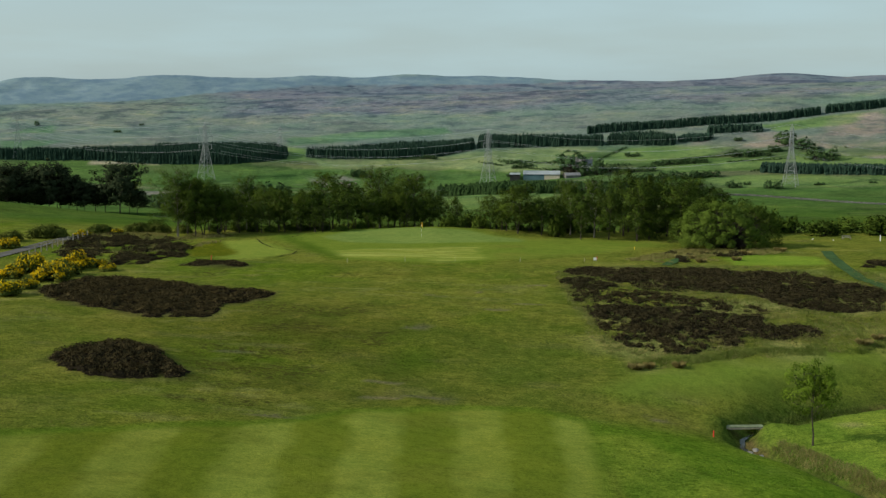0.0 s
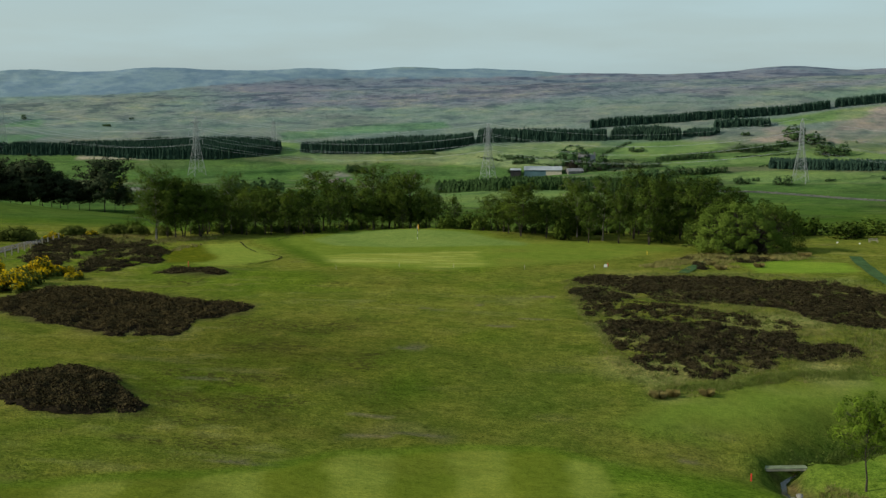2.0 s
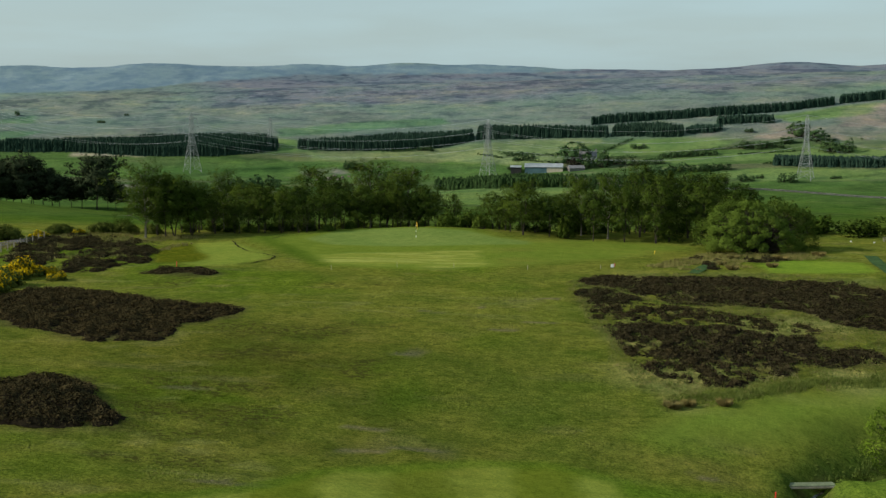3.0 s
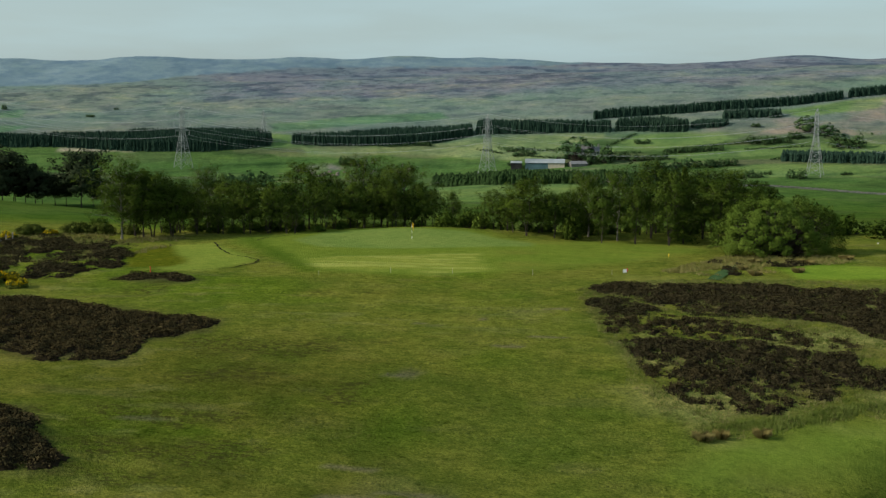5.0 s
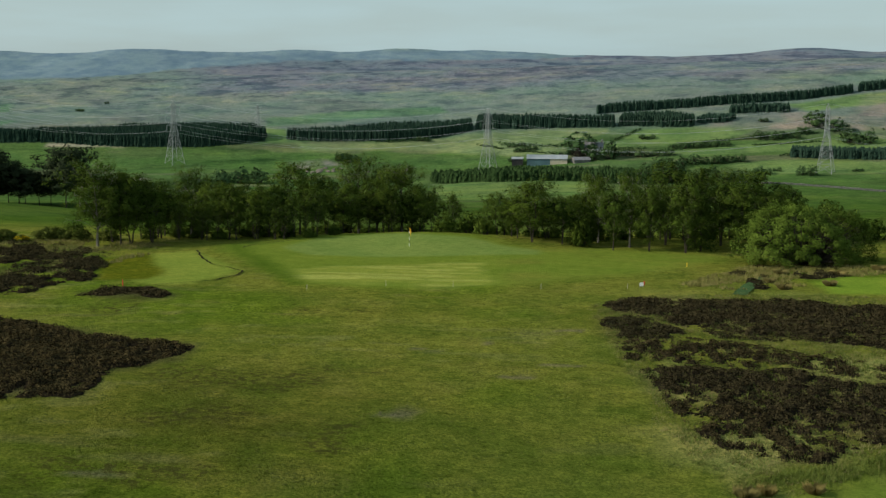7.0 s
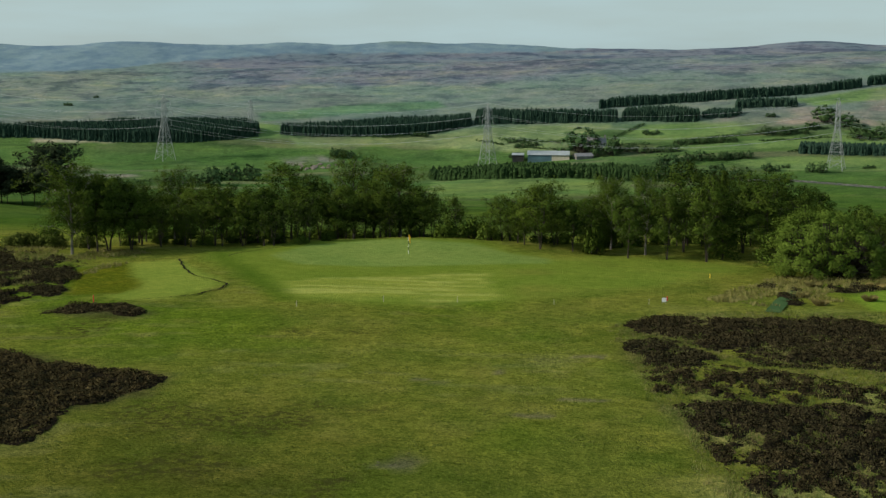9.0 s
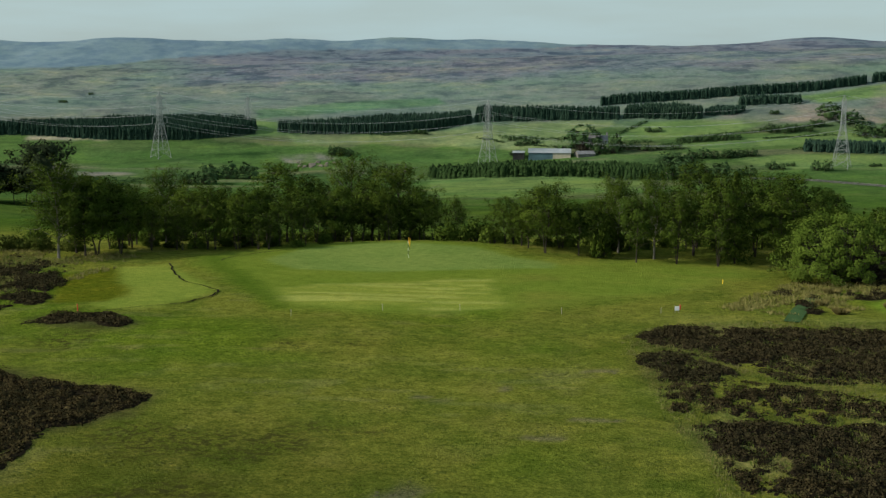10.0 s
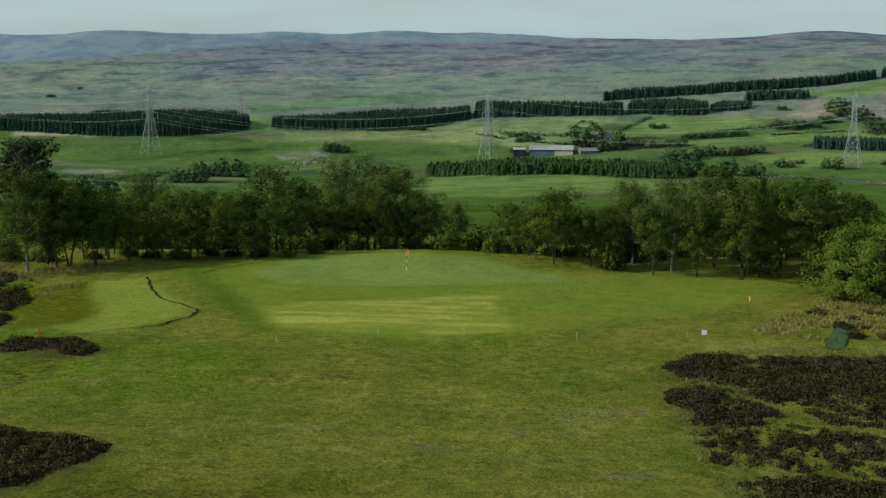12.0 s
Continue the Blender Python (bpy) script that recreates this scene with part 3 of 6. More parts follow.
COPSES += [(129.5, 418.2, 1.2, 3.9), (147.9, 418.3, 1.2, 2.9), (-125.6, 509.2, 1.2, 1.9), (-133.4, 500.8, 1.2, 3.3), (-169.6, 511.2, 2.4, 1.9), (83.5, 432.0, 3.2, 14.0), (93.6, 432.3, 2.8, 10.0), (72.9, 428.3, 3.6, 11.9), (-5.2, 470.9, 1.7, 4.4), (-30.5, 456.0, 3.0, 8.5), (25.4, 452.6, 1.7, 4.2), (45.6, 455.2, 1.7, 4.2), (72.1, 423.9, 3.1, 9.8), (113.7, 470.5, 1.5, 3.1), (71.8, 461.2, 1.7, 5.4), (-61.4, 420.5, 5.9, 17.6), (-67.9, 406.3, 4.7, 11.3), (-16.7, 428.0, 4.0, 7.9), (-83.8, 371.6, 4.3, 10.4), (-91.4, 377.9, 3.9, 8.8)]



def inside(x, y, pts, soft=0.0):
    """How far inside an outline: 1 well in, 0 out, with a soft rim."""
    odd = np.zeros(np.shape(x), bool)
    for (ax, ay), (bx, by) in zip(pts, pts[1:] + pts[:1]):
        if ay != by:
            odd ^= ((ay > y) != (by > y)) & (x < (bx - ax) * (y - ay) / (by - ay) + ax)
    if not soft:
        return odd.astype(float)
    d = line_distance(x, y, pts + pts[:1])
    return np.clip(np.where(odd, 0.5 + d / soft / 2, 0.5 - d / soft / 2), 0, 1)


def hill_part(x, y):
    """Where the far hills, coloured pale with haze, show behind the brow of the moor."""
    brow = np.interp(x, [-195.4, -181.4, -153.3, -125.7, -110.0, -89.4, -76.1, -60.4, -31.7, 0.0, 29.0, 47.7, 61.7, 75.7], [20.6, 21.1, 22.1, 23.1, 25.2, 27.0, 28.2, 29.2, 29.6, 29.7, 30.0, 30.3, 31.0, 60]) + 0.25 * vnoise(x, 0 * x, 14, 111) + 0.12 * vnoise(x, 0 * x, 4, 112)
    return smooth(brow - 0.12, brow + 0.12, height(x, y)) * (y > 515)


def seam(x, y):
    """Distance from the grassy lines through the heather."""
    wx, wy = x + 0.5 * vnoise(x, y, 2.2, 241) + 0.3 * vnoise(x, y, 0.9, 242), y + 0.6 * vnoise(x, y, 2.4, 243)
    return np.minimum.reduce([line_distance(wx, wy, p) for p in SEAMS])


def laid(c, tone, w):
    return c + (np.array(tone) - c) * w[..., None]


def mossy_part(x, y):
    """Where dark moss and dead stalks show through the rough."""
    wx, wy = x + 2.0 * vnoise(x, y, 4, 301), y + 1.4 * vnoise(x, y, 3, 302)
    m = np.maximum.reduce([bump(wx, wy, a, b, 0.75 * ra, 0.8 * rb, t) for a, b, ra, rb, t in MOSSY])
    return smooth(0.22, 0.7, m) * smooth(-0.5, 0.1, fbm(x, y * 1.3, 5, 3, 303))


def turf_colour(x, y):
    wx, wy = x + 0.9 * vnoise(x, y, 3, 31) + 0.4 * vnoise(x, y, 1.1, 32), y + 1.6 * vnoise(x, y, 4, 33) + 0.6 * vnoise(x, y, 1.3, 34)
    c = np.zeros(x.shape + (3,)) + TONE["rough"]
    c = laid(c, (0.104, 0.108, 0.018), 0.45 * smooth(0.1, 0.8, fbm(x, y * 0.8, 16, 4, 41)))
    c = laid(c, (0.055, 0.096, 0.007), 0.65 * smooth(0.05, 0.6, fbm(x, y, 22, 4, 47)))
    c = laid(c, (0.095, 0.078, 0.026), 0.35 * bump(x, y, -12, 122, 7, 10, 0.6) * smooth(-0.2, 0.5, fbm(x, y, 4, 3, 50)))
    c = laid(c, (0.13, 0.110, 0.040), 0.28 * smooth(0.25, 0.8, fbm(x, y, 5, 3, 53)) * bump(x, y, -8, 104, 26, 9))
    c = laid(c, (0.050, 0.070, 0.008), 0.36 * smooth(0.25, 0.7, fbm(x, y * 1.3, 3.5, 4, 64)))
    c = laid(c, (0.125, 0.120, 0.030), 0.30 * smooth(0.3, 0.75, fbm(x * 0.8, y, 2.6, 4, 65)))
    c = laid(c, (0.11, 0.092, 0.045), 0.30 * smooth(0.66, 0.9, fbm(x * 0.6, y * 1.6, 5, 3, 66)))
    c = laid(c, (0.13, 0.10, 0.075), 0.8 * inside(wx, wy, BARE_A, 1.0))
    c = laid(c, (0.13, 0.10, 0.060), 0.6 * inside(wx, wy, BARE_B, 2.0) * smooth(-0.3, 0.4, fbm(x, y, 2, 2, 54)))
    c = laid(c, (0.050, 0.058, 0.010), 0.65 * bump(x, y, -15, 103, 22, 6) * smooth(-0.35, 0.5, fbm(x, y, 3, 4, 67)))
    c = laid(c, (0.055, 0.070, 0.010), 0.5 * bump(x, y, -12, 120, 16, 12) * smooth(-0.3, 0.5, fbm(x, y, 3, 4, 68)))
    c = laid(c, (0.056, 0.082, 0.012), 0.6 * bump(x, y, 8, 113, 11, 11))
    c = laid(c, (0.135, 0.138, 0.045), 0.40 * smooth(0.30, 0.55, fbm(x * 0.55, y * 1.5, 2.2, 5, 70)) * smooth(-0.2, 0.4, fbm(x, y, 18, 3, 74)))
    c = laid(c, (0.072, 0.082, 0.013), 0.3 * mossy_part(x, y))
    c = c * (1 - 0.28 * bump(x, y, -16, 121, 15, 13))[..., None]
    mud = np.maximum.reduce([bump(x + 0.5 * vnoise(x, y, 1.2, 75), y + 0.3 * vnoise(x, y, 0.9, 76), a, b, ra, rb) for a, b, ra, rb in MUDDY])
    c = laid(c, (0.105, 0.094, 0.055), 0.75 * smooth(0.45, 0.7, mud + 0.25 * fbm(x, y, 0.9, 3, 77)))
    # mown ground
    ex, ey = x + 0.25 * vnoise(x, y, 2.5, 36), y + 0.4 * vnoise(x, y, 3, 37)
    w = inside(ex, ey, FAIRWAY, 0.8)
    lane = np.cos((x - 2.65 + 0.05 * (y - 85) * smooth(2, 10, x) * -1 + 0.25 * vnoise(x, y, 7, 38)) / 7.7 * 2 * math.pi)
    fair = laid(np.zeros_like(c) + (0.090, 0.115, 0.012), (0.146, 0.173, 0.027), smooth(-0.4, 0.5, lane + 0.45 * fbm(x, y, 3, 4, 58)) * (0.85 + 0.45 * fbm(x, y, 6, 4, 55)))
    fair = laid(fair, (0.085, 0.10, 0.014), 0.45 * smooth(0.1, 0.6, fbm(x * 0.6, y * 1.8, 4, 4, 56)))
    fair = fair * (1 - 0.13 * smooth(-6, -24, x))[..., None]
    c = c + (fair - c) * w[..., None]
    c = laid(c, (0.055, 0.100, 0.008), 0.6 * smooth(1.2, 0.3, line_distance(ex, ey, FAIRWAY[1:10])))
    w = inside(wx, wy, FAIRWAY_R, 2.5)
    c = laid(c, (0.104, 0.148, 0.020), 0.9 * w)
    lawn = smooth(1.0, 2.0, line_distance(x, y, STREAM)) * (x > np.interp(y, [60, 74, 86, 91, 94.6, 97.6, 100], [40.5, 36.5, 32.9, 30.9, 28.9, 26.8, 26.2])) * (y < np.interp(x, [25.6, 27.4, 30.8, 34.8, 41.8, 56, 72], [101.2, 103.6, 106.4, 109.2, 113.0, 118.5, 124]) - 0.8) * (y > 40)
    c = laid(c, (0.112, 0.164, 0.021), 0.9 * lawn)
    c = laid(c, (0.21, 0.19, 0.08), 0.7 * bump(x, y, 35.5, 103.0, 1.1, 0.7))
    near = smooth(100, 94, y - 0.1 * np.abs(x - 15)) * smooth(11.5, 13, x) * (1 - lawn)
    c = laid(c, (0.070, 0.128, 0.010), 0.75 * near)
    c = laid(c, (0.048, 0.090, 0.008), 0.55 * near * smooth(-0.1, 0.4, fbm(x, y * 1.6, 5, 4, 305)))
    c = laid(c, (0.104, 0.142, 0.018), 0.7 * near * smooth(0.5, -0.5, x - np.interp(y, [78, 93], [20.5, 15.5])) * smooth(95, 92, y))
    w = inside(ex, ey, COLLAR, 2.0)
    mow = 0.5 + 0.5 * np.sin((x * 0.35 + y) / 3.4 * 2 * math.pi + 1.5 * vnoise(x, y, 12, 58))
    c = laid(c, (0.093, 0.128, 0.016), 0.9 * w)
    c = laid(c, (0.110, 0.146, 0.019), 0.4 * w * mow)
    c = laid(c, (0.112, 0.122, 0.020), 0.75 * w * smooth(5, 10, x) * smooth(-0.4, 0.5, fbm(x, y * 1.5, 8, 3, 60)))
    c = laid(c, (0.110, 0.152, 0.034), 0.95 * inside(ex, ey, GREEN, 0.6))
    w = inside(ex + 0.5 * vnoise(x, y * 2.2, 1.1, 44), ey + 0.5 * vnoise(x, y, 2, 45), MOWN, 0.9) * smooth(168.6, 171.6, y + 1.2 * vnoise(x * 0.4, y, 1.5, 46))
    lanes = vnoise(x * 0.10, y + 0.02 * x, 1.05, 59) + 0.6 * vnoise(x * 0.18, y, 0.6, 62)
    c = laid(c, (0.140, 0.166, 0.026), 0.9 * w)
    c = laid(c, (0.225, 0.236, 0.056), 0.85 * w * smooth(-0.1, 0.35, lanes) * (0.8 + 0.3 * fbm(x, y, 4, 3, 57)))
    c = laid(c, (0.042, 0.074, 0.007), 0.92 * inside(ex, ey, DARKBAND, 1.3))
    c = laid(c, (0.135, 0.168, 0.026), 0.9 * inside(ex, ey, LEFT_MOWN, 0.7))
    c = laid(c, (0.070, 0.078, 0.007), 0.95 * inside(ex, ey, LEFT_DARK, 0.6))
    c = laid(c, (0.205, 0.200, 0.068), 0.85 * inside(wx, wy, PALE, 3.0) * smooth(-0.3, 0.5, fbm(x, y, 6, 4, 61)))
    c = laid(c, (0.110, 0.165, 0.018), 0.95 * inside(ex, ey, TEE, 0.6))
    # soil under the heather, ditch, stream banks
    for k, pts in enumerate((HEATH_A, HEATH_B, HEATH_C, HEATH_D, HEATH_E, HEATH_H)):
        c = laid(c, (0.040, 0.030, 0.020), (0.85 if k < 3 else 0.55) * inside(wx, wy, pts, 1.5) * smooth(0.5, 1.3, seam(x, y)))
    d = line_distance(x, y, STREAM)
    # gully sides: dark rank grass, with the slope's shade put into the colour
    c = laid(c, (0.055, 0.085, 0.014), 0.7 * smooth(4.0, 1.2, d))
    c = laid(c, (0.085, 0.062, 0.028), 0.9 * smooth(1.5, 0.6, d) * smooth(-0.6, 0.4, fbm(x, y, 3, 3, 63)))
    # verge and pasture past the trees
    far = smooth(236, 262, y)
    valley = laid(np.zeros_like(c) + (0.054, 0.092, 0.016), TONE["pasture"], smooth(320, 400, y))
    valley = laid(valley, (0.072, 0.096, 0.030), 0.45 * smooth(-0.15, 0.6, fbm(x, y * 1.8, 26, 5, 71)))
    valley = laid(valley, (0.118, 0.106, 0.050), 0.55 * smooth(0.18, 0.5, fbm(x * 0.5, y * 2.2, 16, 5, 72)) * smooth(330, 380, y))
    valley = laid(valley, (0.040, 0.064, 0.018), 0.5 * smooth(0.15, 0.45, fbm(x * 0.7, y * 2.0, 12, 5, 78)) * smooth(320, 380, y))
    # open hill grazing, then heather moor
    lift = smooth(466, 484, y + 0.08 * np.clip(x, 0, 200))
    valley = laid(valley, TONE["moor"], 0.92 * lift)
    valley = laid(valley, (0.118, 0.116, 0.074), 0.5 * lift * smooth(0.0, 0.5, fbm(x * 0.4, y * 1.3, 40, 4, 73)))
    valley = laid(valley, (0.078, 0.112, 0.058), 0.5 * lift * smooth(0.05, 0.45, fbm(x * 0.5, y * 1.3, 36, 4, 79)))
    up = smooth(-125, -75, x + 12 * vnoise(x, y, 20, 85)) * smooth(504, 516, y + 0.10 * np.clip(x, -70, 0) - 0.02 * np.abs(x - 40) + 12 * fbm(x * 0.5, y, 24, 5, 84))
    valley = laid(valley, TONE["heather"], 0.85 * up)
    valley = laid(valley, (0.118, 0.130, 0.080), 0.8 * bump(x, y, 178, 528, 30, 9))
    for tone, pts in FIELDS:
        fx, fy = x + 0.8 * vnoise(x, y, 6, 91), y + 0.5 * vnoise(x, y, 5, 92)
        tint = np.array(TONE[tone]) * (1 + 0.12 * fbm(x, y * 2, 12, 3, 93))[..., None]
        valley = valley + (tint - valley) * ((0.9 if tone != "tan" else 0.25 + 0.75 * smooth(-0.4, 0.4, fbm(x, y * 1.6, 9, 4, 94))) * inside(fx, fy, pts, 0.9))[..., None]
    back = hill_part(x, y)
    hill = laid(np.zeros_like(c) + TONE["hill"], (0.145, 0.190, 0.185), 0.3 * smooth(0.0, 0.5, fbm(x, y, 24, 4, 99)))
    # left ridge coloured paler, as if seen through more haze
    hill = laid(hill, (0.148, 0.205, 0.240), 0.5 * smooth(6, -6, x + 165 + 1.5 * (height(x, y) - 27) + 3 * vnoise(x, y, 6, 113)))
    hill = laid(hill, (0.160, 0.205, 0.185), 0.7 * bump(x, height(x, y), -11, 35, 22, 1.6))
    # distance haze painted into the colour, bluer from the valley to the moor
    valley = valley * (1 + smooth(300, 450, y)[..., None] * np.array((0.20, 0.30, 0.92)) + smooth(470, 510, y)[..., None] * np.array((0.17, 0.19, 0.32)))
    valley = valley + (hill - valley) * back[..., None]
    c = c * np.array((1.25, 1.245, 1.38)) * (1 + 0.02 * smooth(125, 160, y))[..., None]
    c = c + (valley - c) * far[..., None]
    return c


def mesh_of(name, verts, faces, mat, smooth_shade=False, normals=None):
    """A mesh from arrays of places and of equal faces."""
    verts, faces = np.asarray(verts, np.float32), np.asarray(faces, np.int32)
    me = bpy.data.meshes.new(name)
    k = faces.shape[1]
    me.vertices.add(len(verts))
    me.vertices.foreach_set("co", verts.ravel())
    me.loops.add(faces.size)
    me.loops.foreach_set("vertex_index", faces.ravel())
    me.polygons.add(len(faces))
    me.polygons.foreach_set("loop_start", np.arange(0, faces.size, k, dtype=np.int32))
    me.update(calc_edges=True)
    me.polygons.foreach_set("use_smooth", np.full(len(faces), smooth_shade))
    me.materials.append(mat)
    me.validate()
    if normals is not None:
        me.polygons.foreach_set("use_smooth", np.full(len(faces), True))
        me.normals_split_custom_set_from_vertices(normals.tolist())
    return me


xs = np.concatenate([np.arange(-900, -260, 20.0), np.arange(-260, -78, 1.9), np.arange(-78, 78, 0.68), np.arange(78, 260, 1.9), np.arange(260, 901, 20.0)])
ys = np.concatenate([np.arange(-400, 40, 20.0), np.arange(40, 66, 2.0), np.arange(66, 232, 0.68), np.arange(232, 400, 2.0), np.arange(400, 572, 1.15), np.arange(572, 720, 8.0), np.arange(720, 1500, 30.0)])
gx, gy = np.meshgrid(xs, ys)
gz = height(gx, gy)
fine = smooth(70, 90, gy) * 0 + (gy < 240) * (gy > 60)
in_rough = 1 - np.maximum.reduce([inside(gx, gy, p, 1.0) for p in (FAIRWAY, COLLAR, MOWN, LEFT_MOWN, TEE, FAIRWAY_R)])
gz = gz + fine * in_rough * (0.06 * vnoise(gx, gy, 1.6, 131) + 0.04 * vnoise(gx, gy, 0.8, 132))
nx, ny = len(xs), len(ys)
idx = np.arange(nx * ny).reshape(ny, nx)
quads = np.stack([idx[:-1, :-1], idx[:-1, 1:], idx[1:, 1:], idx[1:, :-1]], -1).reshape(-1, 4)
gm = mesh_of("ground", np.stack([gx, gy, gz], -1).reshape(-1, 3), quads, TURF, True)
# these colours hold the painted haze of the far ground too
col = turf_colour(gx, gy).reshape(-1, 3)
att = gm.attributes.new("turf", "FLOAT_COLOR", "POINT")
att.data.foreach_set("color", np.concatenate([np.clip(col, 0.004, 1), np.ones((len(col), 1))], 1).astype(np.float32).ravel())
att = gm.attributes.new("coarse", "FLOAT", "POINT")
att.data.foreach_set("value", ((0.45 + 0.45 * in_rough) * (1 - smooth(225, 260, gy)) + 0.55 * smooth(225, 260, gy) * (1 - 0.75 * smooth(0, 6, gy - moor_edge(gx)))).astype(np.float32).ravel())
hilly = hill_part(gx, gy)
for name, value in (("moss", mossy_part(gx, gy) * in_rough), ("moor", np.maximum(smooth(466, 484, gy), 0.9 * smooth(218, 270, gy)) * (1 - hilly) * (0.7 + 0.3 * smooth(500, 515, gy))), ("hill", hilly)):
    att = gm.attributes.new(name, "FLOAT", "POINT")
    att.data.foreach_set("value", value.astype(np.float32).ravel())
ground = tagged(new("ground", gm), "rolling golf course turf, valley pastures and heather moor", "ground", kind="structure")


def land(x, y):
    return float(height(x, y))


# ---- builders ----
rng = np.random.default_rng(7)


def part(name, me, parent, label=""):
    ob = new(name, me)
    ob.parent = parent
    return tagged(ob, label)


def empty(name, x, y, z=None, turn=0.0):
    ob = new(name)
    ob.matrix_basis = Matrix.Translation((x, y, land(x, y) if z is None else z)) @ Matrix.Rotation(turn, 4, "Z")
    return ob


def bm_mesh(name, bm, mat):
    me = bpy.data.meshes.new(name)
    bm.normal_update()
    bm.to_mesh(me)
    bm.free()
    me.materials.append(mat)
    return me


def box(bm, x0, y0, z0, x1, y1, z1, bevel=0.0):
    r = bmesh.ops.create_cube(bm, size=1, matrix=Matrix.Translation(((x0 + x1) / 2, (y0 + y1) / 2, (z0 + z1) / 2)) @ Matrix.Diagonal((x1 - x0, y1 - y0, z1 - z0, 1)))
    if bevel:
        ed = list({e for v in r["verts"] for e in v.link_edges})
        bmesh.ops.bevel(bm, geom=ed, offset=bevel, segments=1, affect="EDGES")


def tube(bm, a, b, ra, rb, sides=6):
    """A tapered limb from a to b."""
    a, b = Vector(a), Vector(b)
    d = b - a
    if d.length < 1e-6:
        return
    q = d.to_track_quat("Z", "Y").to_matrix().to_4x4()
    bmesh.ops.create_cone(bm, cap_ends=True, segments=sides, radius1=ra, radius2=max(rb, 0.002), depth=d.length, matrix=Matrix.Translation((a + b) / 2) @ q)


def leaf_quads(centres, size, outward=None, turn=0.42):
    """Small leaves round the given places, facing roughly outward, each turned its own way."""
    n = len(centres)
    face = rng.normal(size=(n, 3)) * turn
    if outward is not None:
        face = face + outward
    else:
        face = face + rng.normal(size=(n, 3))
    face /= np.linalg.norm(face, axis=1)[:, None] + 1e-9
    u = np.cross(face, rng.normal(size=(n, 3)))
    u /= np.linalg.norm(u, axis=1)[:, None] + 1e-9
    v = np.cross(face, u)
    s = size * rng.uniform(0.6, 1.4, (n, 1))
    a, b = u * s, v * s * 0.62
    verts = np.stack([centres - a, centres - b * 0.9, centres + a, centres + b], 1).reshape(-1, 3)
    soft = face if outward is None else outward * 0.95 + face * 0.22
    soft = soft / (np.linalg.norm(soft, axis=1)[:, None] + 1e-9)
    return verts, np.arange(4 * n).reshape(n, 4), np.repeat(soft, 4, axis=0)


def puff(c, r, n):
    """Places in a lumpy cloud, thicker towards its skin, and the way out of it."""
    p = rng.normal(size=(n, 3))
    p /= np.linalg.norm(p, axis=1)[:, None]
    rad = rng.uniform(0.1, 1.1, (n, 1)) ** 0.5
    return np.hstack([np.asarray(c) + p * rad * np.asarray(r), p])


